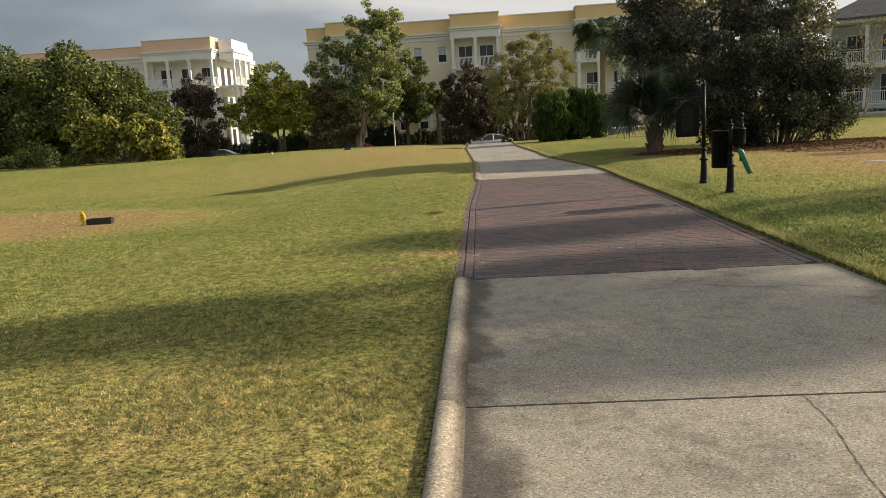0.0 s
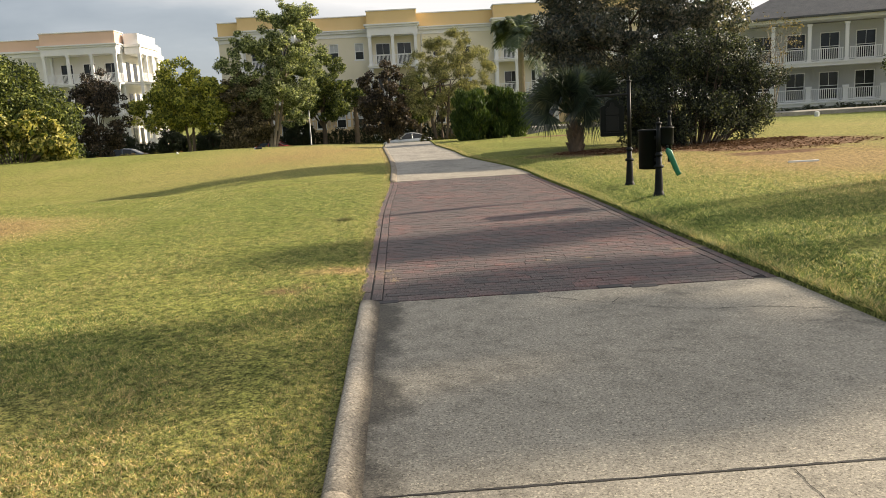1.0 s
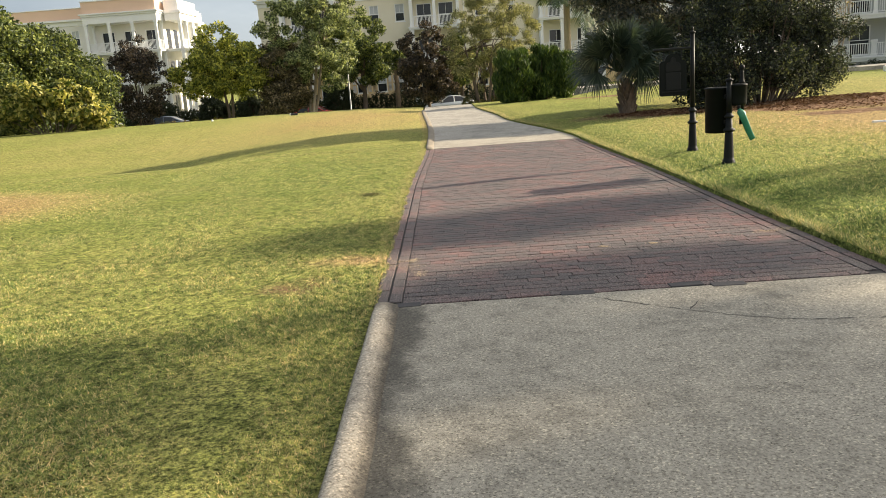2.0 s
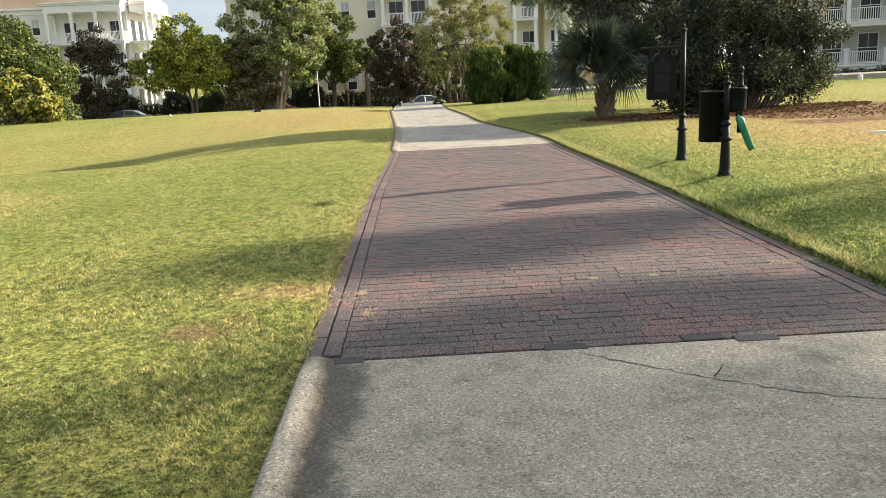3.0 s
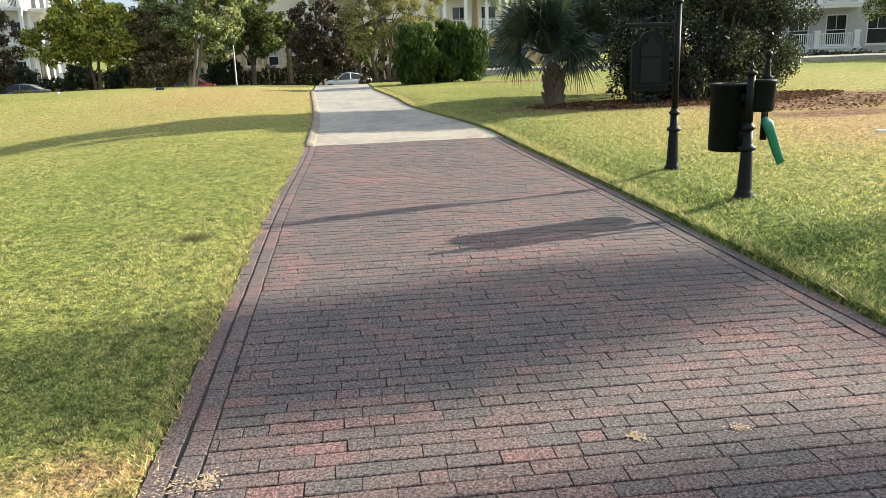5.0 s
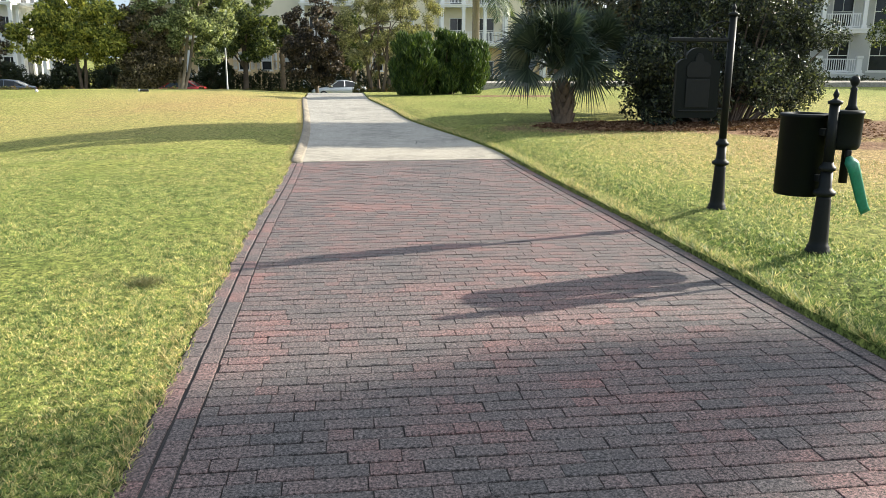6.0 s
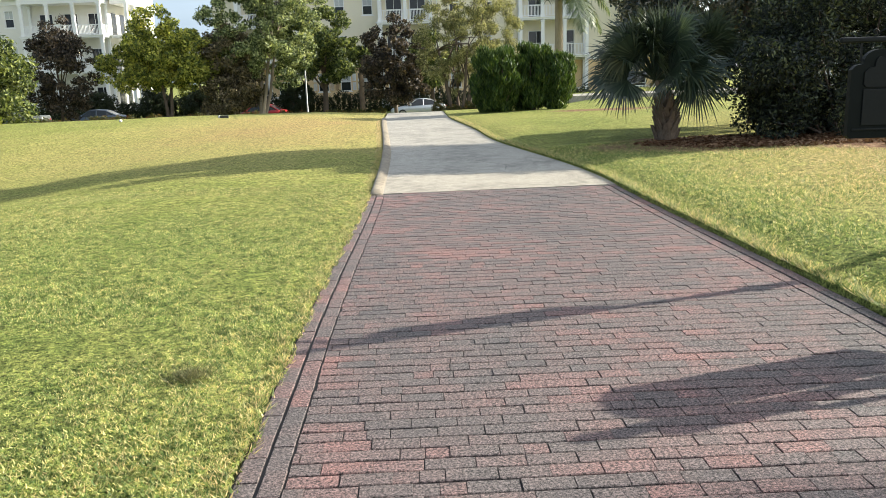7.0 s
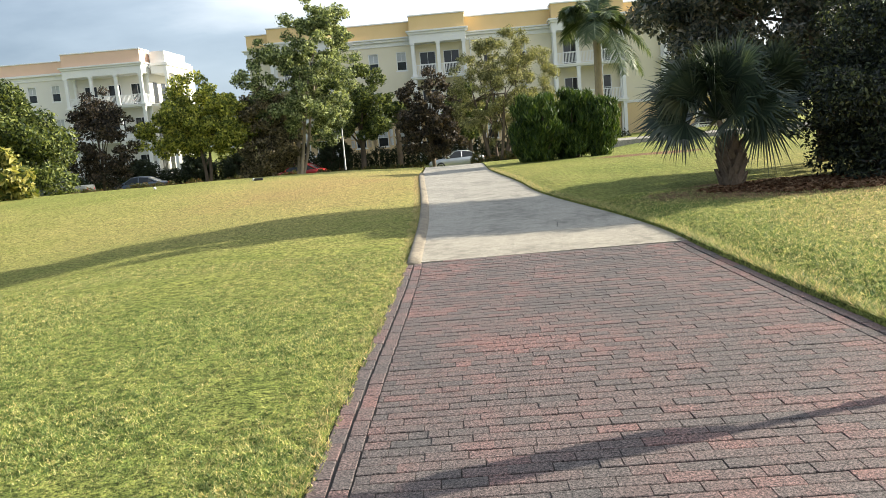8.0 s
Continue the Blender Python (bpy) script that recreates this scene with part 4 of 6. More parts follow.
def car(name, label, paint, at, turn, length=4.3, truck=False, group="parked cars"):
    """A parked car along its local x, its nose at +x."""
    c = thing(name, label, "pickup truck" if truck else "car", group, at, turn)
    h = length / 2
    if truck:
        rows = [(-h, 0.86, 0.48, 1.02), (-h + 0.08, 0.94, 0.40, 1.10), (-h * 0.25, 0.96, 0.36, 1.10), (0.05, 0.96, 0.36, 1.06), (h * 0.35, 0.96, 0.36, 1.06), (h * 0.80, 0.93, 0.36, 1.04), (h - 0.06, 0.88, 0.40, 0.95), (h, 0.78, 0.48, 0.86)]
        cab = [(-h * 0.18, 0.86, 0.70, 1.04, 1.16), (-h * 0.13, 0.87, 0.74, 1.04, 1.70), (h * 0.12, 0.88, 0.75, 1.04, 1.76), (h * 0.25, 0.88, 0.74, 1.04, 1.72), (h * 0.52, 0.87, 0.72, 1.03, 1.08)]
        r = 0.38
    else:
        rows = [(-h, 0.70, 0.42, 0.80), (-h + 0.10, 0.82, 0.30, 0.92), (-h * 0.62, 0.90, 0.22, 0.98), (-h * 0.2, 0.91, 0.20, 0.95), (h * 0.25, 0.91, 0.20, 0.92), (h * 0.62, 0.89, 0.22, 0.84), (h - 0.14, 0.80, 0.28, 0.70), (h, 0.66, 0.38, 0.58)]
        cab = [(-h * 0.80, 0.74, 0.60, 0.94, 0.98), (-h * 0.48, 0.80, 0.62, 0.95, 1.34), (-h * 0.15, 0.82, 0.64, 0.94, 1.43), (h * 0.10, 0.82, 0.63, 0.92, 1.40), (h * 0.46, 0.78, 0.60, 0.88, 0.93)]
        r = 0.33
    part("body", loft([section(*q, 0.03) for q in rows]), paint, c, "", True)
    part("window_glass", loft([cabin_section(*q) for q in cab]), "glass", c, "dark car glass")
    top = [(x, wt * 0.97, z1) for x, _, wt, _, z1 in cab[1:-1]]
    part("roof", loft([[(x, -w, z - 0.045), (x, -w * 0.86, z + 0.012), (x, 0, z + 0.03), (x, w * 0.86, z + 0.012), (x, w, z - 0.045), (x, 0, z - 0.03)] for x, w, z in top]), paint, c, "", True)
    for s in (-1, 1):
        for (xa, wa, ta, za, zb), (xb, wb, tb, zc, zd) in ((cab[0], cab[1]), (cab[3], cab[4])):
            bm = bmesh.new()
            tube(bm, [(xa, s * (wa if xa < 0 else ta), za if xa < 0 else zb - 0.03), (xb, s * (tb if xa < 0 else wb), zd - 0.03 if xa < 0 else zc)], [0.035, 0.035], 6)
            part("pillar", bm, paint, c)
        bm = bmesh.new()
        mid = cab[2]
        tube(bm, [(mid[0], s * mid[1], mid[3]), (mid[0], s * mid[2], mid[4] - 0.04)], [0.03, 0.03], 6)
        part("pillar", bm, paint, c)
        part("headlight", boxes((h - 0.20, h - 0.04, s * 0.62 - 0.12, s * 0.62 + 0.12, rows[-1][3] - 0.06, rows[-1][3] + 0.06), bevel=0.03), "lamp_lens", c, "clear headlight")
        part("tail_light", boxes((-h - 0.01, -h + 0.14, s * 0.66 - 0.10, s * 0.66 + 0.10, 0.74, 0.86), bevel=0.03), "tail", c, "red tail light")
        part("mirror", boxes((h * 0.30, h * 0.36, s * 0.98 - 0.08, s * 0.98 + 0.08, rows[4][3] + 0.02, rows[4][3] + 0.14), bevel=0.03), paint, c)
    for x in (-h * 0.60, h * 0.62):
        for s in (-1, 1):
            wheel(c, x, s * (0.80 if not truck else 0.86), r)
    part("sill", boxes((-h * 0.9, h * 0.9, -0.70, 0.70, 0.20, 0.34), bevel=0.05), "tyre", c)
    return c


car("car", "silver sedan parked at the street's far kerb", "car_silver", (1.15, 64.2, ROAD_Z), 186)
car("car", "red hatchback parked behind a tree", "car_red", (-11.2, 63.4, ROAD_Z), 176)
car("car", "slate blue sedan parked by the street", "car_blue", (-23.9, 63.8, ROAD_Z), 183, length=4.4)
car("pickup_truck", "grey-green pickup truck parked by the street", "car_grey", (-30.4, 63.9, ROAD_Z), 183, length=5.4, truck=True)
LAMP = (-6.6, 57.0)
lamp = thing("street_lamp", "slender grey street lamp with a hooked arm and bell shade", "street lamp", at=(*LAMP, g(*LAMP) - 0.05))
part("pole", lathe([(0.10, 0.0), (0.10, 0.35), (0.06, 0.42), (0.05, 4.6), (0.045, 4.9)], 14), "pole_grey", lamp, "", True)
bm = bmesh.new()
tube(bm, [(0, 0, 4.85), (0.0, 0, 5.15), (0.06, 0, 5.32), (0.18, 0, 5.35), (0.24, 0, 5.22), (0.24, 0, 5.02)], [0.03] * 6, 8)
part("arm", bm, "iron", lamp, "", True)
part("shade", lathe([(0.05, 5.06), (0.09, 5.00), (0.17, 4.84), (0.19, 4.78), (0.15, 4.78)], 18, (0.24, 0)), "iron", lamp, "", True)
part("globe", lathe([(0.02, 4.60), (0.10, 4.64), (0.14, 4.72), (0.13, 4.80)], 16, (0.24, 0)), "white", lamp, "white glass globe", True)


# ---------------------------------------------------------------- buildings
def pierced_wall(length, z0, z1, thick, holes):
    """A wall along local x, its outer face at y = 0, with openings (x0, x1, z0, z1) that go through."""
    bm = bmesh.new()
    xs = sorted({0.0, length, *[v for q in holes for v in q[:2]]})
    zs = sorted({z0, z1, *[v for q in holes for v in q[2:]]})

    def open_at(i, j):
        if not (0 <= i < len(xs) - 1 and 0 <= j < len(zs) - 1):
            return True
        cx, cz = (xs[i] + xs[i + 1]) / 2, (zs[j] + zs[j + 1]) / 2
        return any(a < cx < b and c < cz < d for a, b, c, d in holes)

    def quad(*p):
        bm.faces.new([bm.verts.new(v) for v in p])

    for i in range(len(xs) - 1):
        for j in range(len(zs) - 1):
            if open_at(i, j):
                continue
            a, b, c, d = xs[i], xs[i + 1], zs[j], zs[j + 1]
            quad((a, 0, c), (b, 0, c), (b, 0, d), (a, 0, d))
            quad((b, thick, c), (a, thick, c), (a, thick, d), (b, thick, d))
            if open_at(i - 1, j):
                quad((a, 0, d), (a, thick, d), (a, thick, c), (a, 0, c))
            if open_at(i + 1, j):
                quad((b, 0, c), (b, thick, c), (b, thick, d), (b, 0, d))
            if open_at(i, j - 1):
                quad((a, 0, c), (a, thick, c), (b, thick, c), (b, 0, c))
            if open_at(i, j + 1):
                quad((a, 0, d), (b, 0, d), (b, thick, d), (a, thick, d))
    bmesh.ops.remove_doubles(bm, verts=bm.verts, dist=0.0005)
    bmesh.ops.recalc_face_normals(bm, faces=bm.faces)
    return bm


def window(parent, x0, x1, z0, z1, y=0.0, shutters=False, blind=0.5, door=False):
    """A sash window or glazed door set in its opening: casing, bars, pane and blind."""
    w = 0.07
    rows = [(x0 - 0.05, x0 + w, y - 0.03, y + 0.10, z0, z1), (x1 - w, x1 + 0.05, y - 0.03, y + 0.10, z0, z1), (x0 + w, x1 - w, y - 0.03, y + 0.10, z1 - w, z1 + 0.04),
            (x0 + w, x1 - w, y + 0.0, y + 0.10, z0, z0 + w)]
    zm = (z0 + z1) / 2
    rows.append((x0 + w, x1 - w, y + 0.02, y + 0.08, zm - 0.025, zm + 0.025))
    xm = (x0 + x1) / 2
    rows.append((xm - 0.015, xm + 0.015, y + 0.03, y + 0.07, zm + 0.026, z1 - w - 0.001))
    win = part("door" if door else "window", boxes(*rows), "paint_white", parent)
    part("pane", boxes((x0 + w, x1 - w, y + 0.085, y + 0.095, z0 + w, z1 - w)), "glass", win, "dark reflecting glass")
    if blind:
        part("blind", boxes((x0 + w, x1 - w, y + 0.074, y + 0.082, z1 - w - (z1 - z0) * blind * 0.9, z1 - w)), "blind", win, "pale drawn blind")
    if not door:
        part("sill", boxes((x0 - 0.10, x1 + 0.10, y - 0.08, y + 0.02, z0 - 0.09, z0 - 0.002)), "paint_white", win)
    if shutters:
        for a in (x0 - 0.52, x1 + 0.06):
            part("shutter", boxes((a, a + 0.46, y - 0.045, y - 0.004, z0 - 0.02, z1 + 0.02), (a + 0.06, a + 0.40, y - 0.06, y - 0.044, z0 + 0.08, zm - 0.05), (a + 0.06, a + 0.40, y - 0.06, y - 0.044, zm + 0.05, z1 - 0.08)),
                 "paint_white", win, "white louvred shutter")
    return win


def railing(parent, x0, x1, y, z, height=1.0, step=0.13, along="x"):
    rows = []

    def add(a0, a1, b0, b1, c0, c1):
        rows.append((a0, a1, b0, b1, c0, c1) if along == "x" else (b0, b1, a0, a1, c0, c1))

    add(x0, x1, y - 0.03, y + 0.03, z + height - 0.06, z + height)
    add(x0, x1, y - 0.025, y + 0.025, z + 0.08, z + 0.13)
    n = int((x1 - x0) / step)
    for i in range(n):
        a = x0 + (i + 0.5) * (x1 - x0) / n
        add(a - 0.022, a + 0.022, y - 0.02, y + 0.02, z + 0.131, z + height - 0.061)
    bm = bmesh.new()
    for r in rows:
        box(bm, *r)
    return part("railing", bm, "paint_white", parent)


def column(parent, x, y, z0, z1, w=0.15):
    return part("column", boxes((x - w, x + w, y - w, y + w, z0 + 0.18, z1 - 0.18), (x - w - 0.04, x + w + 0.04, y - w - 0.04, y + w + 0.04, z0, z0 + 0.179),
                                (x - w - 0.05, x + w + 0.05, y - w - 0.05, y + w + 0.05, z1 - 0.179, z1), bevel=0.01), "paint_white", parent)


def balcony_bay(house, x0, x1, depth, floors, storey, cols, parapet, top, first_rail=True, side_cols=0):
    """A stack of porches in front of a wall (at local y = 0): slabs, columns, railings, entablature and raised parapet."""
    for i, z in enumerate(floors):
        zt = floors[i + 1] - 0.28 if i + 1 < len(floors) else top
        slab = part("balcony", boxes((x0 - 0.08, x1 + 0.08, -depth - 0.08, -0.002, z - 0.26, z), (x0 - 0.16, x1 + 0.16, -depth - 0.16, -0.002, z - 0.10, z - 0.02)), "paint_white", house)
        for k in range(cols):
            cx = x0 + 0.18 + (x1 - x0 - 0.36) * k / (cols - 1)
            column(slab, cx, -depth + 0.18, z + 0.001, zt)
            if k + 1 < cols and (i > 0 or first_rail):
                nx = x0 + 0.18 + (x1 - x0 - 0.36) * (k + 1) / (cols - 1)
                railing(slab, cx + 0.16, nx - 0.16, -depth + 0.18, z)
        for side in (x0 + 0.18, x1 - 0.18):
            column(slab, side, -0.17, z + 0.001, zt, 0.12)
            if i > 0 or first_rail:
                railing(slab, -depth + 0.34, -0.30, side, z, along="y")
    part("entablature", boxes((x0 - 0.05, x1 + 0.05, -depth, -0.002, top + 0.001, top + 0.75), (x0 - 0.16, x1 + 0.16, -depth - 0.12, -0.002, top + 0.751, top + 0.95), (x0 - 0.30, x1 + 0.30, -depth - 0.26, -0.002, top + 0.951, top + 1.10), bevel=0.02),
         "paint_white", house)
    par = part("parapet", boxes((x0, x1, -depth + 0.1, 0.6, top + 1.101, top + 2.35)), parapet, house)
    part("coping", boxes((x0 - 0.08, x1 + 0.08, -depth + 0.02, 0.68, top + 2.351, top + 2.47), bevel=0.02), "paint_white", par)


# the long cream and gold block behind the street
A = thing("apartment_building", "cream and gold three-storey apartment building with white porches", "building", at=(-17.5, 77.6, -1.55), turn=-2)
LA = 44.0
F2, F3 = 4.55, 8.0
holes_up, holes_down = [], []
for c in (11.75, 14.35, 22.4, 25.4):
    holes_up += [(c - 0.47, c + 0.47, 8.75, 10.45), (c - 0.47, c + 0.47, 5.25, 6.95)]
for c in (9.9, 12.0, 14.1, 22.4, 25.4):
    holes_down.append((c - 0.50, c + 0.50, 1.90, 3.60))
for b0, b1 in ((2.4, 8.0), (15.4, 20.4), (28.2, 34.6), (38.0, 43.6)):
    for f in (0.28, 0.72):
        c = b0 + (b1 - b0) * f
        holes_up += [(c - 0.75, c + 0.75, 8.02, 10.30), (c - 0.75, c + 0.75, 4.57, 6.85)]
        holes_down.append((c - 0.75, c + 0.75, 0.62, 2.90))
part("wall", pierced_wall(LA, 4.35, 11.4, 0.3, holes_up), "stucco_cream", A)
part("wall", pierced_wall(LA, 0.0, 4.10, 0.3, holes_down), "stucco_yellow", A)
part("band", boxes((-0.05, LA + 0.05, -0.06, 0.3, 4.101, 4.349), bevel=0.01), "paint_white", A)
for x in (0.0, LA - 0.3):
    part("wall", boxes((x, x + 0.3, 0.302, 15.0, 0.0, 11.4)), "stucco_cream", A)
part("wall", boxes((0.302, LA - 0.302, 14.7, 15.0, 0.0, 11.4)), "stucco_cream", A)
part("cornice", boxes((-0.05, LA + 0.05, -0.08, 0.28, 11.002, 11.40), (-0.25, LA + 0.25, -0.30, 0.28, 11.401, 11.62), (-0.40, LA + 0.40, -0.45, 0.28, 11.621, 11.75), bevel=0.02), "paint_white", A)
part("parapet", boxes((0, LA, 0.0, 0.35, 11.751, 13.05), (0, 0.35, 0.352, 15, 11.401, 13.05), (LA - 0.35, LA, 0.352, 15, 11.401, 13.05)), "parapet_gold", A)
part("coping", boxes((-0.08, LA + 0.08, -0.08, 0.43, 13.051, 13.16), (-0.08, 0.43, 0.432, 15, 13.051, 13.16), (LA - 0.43, LA + 0.08, 0.432, 15, 13.051, 13.16), bevel=0.02), "paint_white", A)
part("roof", boxes((0.4, LA - 0.4, 0.36, 14.6, 11.45, 11.75)), "shingle", A)
for a, b, c, d in holes_up:
    window(A, a, b, c, d, 0.06, blind=0.55 if b - a < 1.2 else 0, door=b - a > 1.2)
for a, b, c, d in holes_down:
    window(A, a, b, c, d, 0.06, shutters=b - a < 1.2, blind=0.5 if b - a < 1.2 else 0, door=b - a > 1.2)
for b0, b1, n in ((2.4, 8.0, 3), (15.4, 20.4, 3), (28.2, 34.6, 4), (38.0, 43.6, 3)):
    balcony_bay(A, b0, b1, 1.7, (0.6, F2, F3), 3.45, n, "parapet_gold", 10.95)
tube_bm = bmesh.new()
tube(tube_bm, [(20.8, -0.12, 11.5), (20.8, -0.12, 11.2), (20.8, -0.07, 10.9), (20.8, -0.07, 0.3)], [0.05] * 4, 8)
part("downpipe", tube_bm, "paint_white", A)

# the white and peach block farther along
B = thing("apartment_building", "white and peach three-storey apartment building with corner porches", "building", at=(-67.1, 86.0, -1.25), turn=0)
LB = 37.0
holes = []
for c in (3, 7, 12, 16, 20, 24.5, 27.0):
    holes += [(c - 0.47, c + 0.47, 8.9, 10.6), (c - 0.47, c + 0.47, 5.4, 7.1), (c - 0.47, c + 0.47, 1.9, 3.6)]
bdoors = []
for c in (30.7, 33.2, 35.6):
    bdoors += [(c - 0.7, c + 0.7, 7.93, 10.15), (c - 0.7, c + 0.7, 4.43, 6.65), (c - 0.7, c + 0.7, 0.53, 2.75)]
part("wall", pierced_wall(LB, 0.0, 11.6, 0.3, holes + bdoors), "stucco_white", B)
part("wall", boxes((LB - 0.3, LB, 0.302, 14.0, 0.0, 11.6)), "stucco_white", B)
part("wall", boxes((0, 0.3, 0.302, 14.0, 0.0, 11.6), (0.302, LB - 0.302, 13.7, 14.0, 0, 11.6)), "stucco_white", B)
part("cornice", boxes((-0.05, LB + 0.05, -0.08, 0.28, 11.1, 11.58), (-0.3, LB + 0.3, -0.35, 0.28, 11.581, 11.8), bevel=0.02), "paint_white", B)
part("parapet", boxes((0, LB - 0.36, 0.0, 0.35, 11.801, 12.95), (0, 0.35, 0.352, 14, 11.601, 12.95)), "parapet_peach", B)
part("parapet", boxes((LB - 0.35, LB, 0.0, 14, 11.801, 12.95)), "paint_white", B)
part("coping", boxes((-0.08, LB + 0.08, -0.08, 0.43, 12.951, 13.05), (LB - 0.43, LB + 0.08, 0.432, 14, 12.951, 13.05), bevel=0.02), "paint_white", B)
part("roof", boxes((0.4, LB - 0.4, 0.36, 13.6, 11.45, 11.75)), "shingle", B)
for a, b, c, d in holes:
    window(B, a, b, c, d, 0.06)
for a, b, c, d in bdoors:
    window(B, a, b, c, d, 0.06, blind=0, door=True)
balcony_bay(B, 29.0, 37.05, 2.2, (0.5, 4.4, 7.9), 3.5, 4, "parapet_peach", 10.95)
for z, zt in ((0.5, 4.12), (4.4, 7.62), (7.9, 10.95)):
    slab = part("balcony", boxes((LB + 0.26, LB + 2.1, -0.3, 6.6, z - 0.26, z), (LB + 0.26, LB + 2.18, -0.38, 6.68, z - 0.10, z - 0.02)), "paint_white", B)
    for k in range(4):
        cy = -0.1 + 2.15 * k
        column(slab, LB + 1.9, cy, z + 0.001, zt)
        if k < 3:
            railing(slab, cy + 0.16, cy + 1.99, LB + 1.9, z, along="y")
for y0, y1 in ((0.8, 2.0), (3.2, 4.4)):
    for z0, z1 in ((0.55, 2.75), (4.45, 6.65), (7.95, 10.15)):
        part("side_window", boxes((LB + 0.004, LB + 0.05, y0, y1, z0, z1)), "glass", B, "dark glazed porch door")
part("entablature", boxes((LB + 0.35, LB + 2.05, -0.25, 6.55, 10.951, 11.7), (LB + 0.35, LB + 2.2, -0.4, 6.7, 11.701, 12.05), bevel=0.02), "paint_white", B)
part("parapet", boxes((LB + 0.35, LB + 1.9, -0.1, 6.4, 12.051, 13.2)), "paint_white", B)
part("side_bay", boxes((LB + 0.01, LB + 0.9, 7.0, 12.0, 0.0, 11.0), (LB + 0.01, LB + 1.1, 6.8, 12.2, 11.001, 11.5), (LB + 0.01, LB + 0.9, 7.0, 12.0, 11.501, 12.6)), "paint_white", B)
deck_chair = thing("deck_chair", "red folded canvas chair on the upper porch", "chair", at=(-31.5, 84.9, -1.25 + 7.905), turn=20)
bm = bmesh.new()
for s in (-0.25, 0.25):
    tube(bm, [(-0.35, s, 0.02), (0.3, s, 0.75)], [0.02, 0.02], 6)
    tube(bm, [(0.3, s, 0.02), (-0.3, s, 0.45)], [0.02, 0.02], 6)
part("chair_frame", bm, "paint_white", deck_chair)
part("seat", loft([[(x, -0.24, z), (x, 0.24, z), (x, 0.24, z + 0.015), (x, -0.24, z + 0.015)] for x, z in ((-0.3, 0.45), (-0.1, 0.36), (0.05, 0.45), (0.3, 0.76))]), "cloth_red", deck_chair)

# the grey house with two long porches on the other side
R = thing("porch_house", "pale grey two-storey house with white porches and a hipped roof", "building", at=(28.0, 57.2, -0.62), turn=-24)
LR = 15.0
rholes = []
for c in (2.0, 4.4, 6.8, 9.3, 12.0, 14.0):
    rholes += [(c - 0.7, c + 0.7, 1.45, 3.60), (c - 0.7, c + 0.7, 4.45, 6.60)]
part("wall", pierced_wall(LR, 0.0, 7.3, 0.3, rholes), "siding", R)
for x in (0, LR - 0.3):
    part("wall", boxes((x, x + 0.3, 0.302, 12, 0, 7.3)), "siding", R)
part("wall", boxes((0.302, LR - 0.302, 11.7, 12, 0, 7.3)), "siding", R)
for a, b, c, d in rholes:
    window(R, a, b, c, d, 0.06, blind=0)
first = part("baluster", boxes((-0.022, 0.022, -0.02, 0.02, 0.0, 0.758)), "paint_white", R)
first.location = (0.3, -2.1, 1.481)
baluster = first.data
for i, (z, zt) in enumerate(((1.35, 4.05), (4.35, 7.15))):
    slab = part("balcony", boxes((-0.1, 10.6, -2.3, -0.002, z - 0.35, z), (-0.16, 10.66, -2.38, -0.002, z - 0.12, z - 0.03)), "paint_white", R)
    for k in range(5):
        cx = 0.12 + 10.2 * k / 4
        if i:
            column(slab, cx, -2.1, z + 0.001, zt, 0.13)
        else:
            column(slab, cx, -2.1, z + 0.001, z + 1.15, 0.17)
        if k < 4:
            x0, x1 = cx + 0.2, cx + 10.2 / 4 - 0.2
            part("rail", boxes((x0, x1, -2.13, -2.07, z + 0.89, z + 0.95)), "paint_white", slab)
            part("rail", boxes((x0, x1, -2.125, -2.075, z + 0.08, z + 0.13)), "paint_white", slab)
            for q in range(15):
                post_ob = new("baluster", baluster)
                post_ob.parent = slab
                post_ob.location = (x0 + (q + 0.5) * (x1 - x0) / 15, -2.1, z + 0.131)
part("skirt", boxes((-0.05, 10.55, -2.2, -0.01, 0.0, 0.999)), "siding", R)
part("eave", boxes((-0.3, LR + 0.3, -2.5, 12.3, 7.36, 7.62), bevel=0.03), "paint_white", R)
part("roof", loft([[(-0.7, -2.9, 7.621), (LR + 0.7, -2.9, 7.621), (LR + 0.7, 12.7, 7.621), (-0.7, 12.7, 7.621)], [(-0.7, -2.9, 7.75), (LR + 0.7, -2.9, 7.75), (LR + 0.7, 12.7, 7.75), (-0.7, 12.7, 7.75)],
                   [(5.4, 4.2, 11.1), (9.6, 4.2, 11.1), (9.6, 5.6, 11.1), (5.4, 5.6, 11.1)]]), "shingle", R, "dark hipped shingle roof")


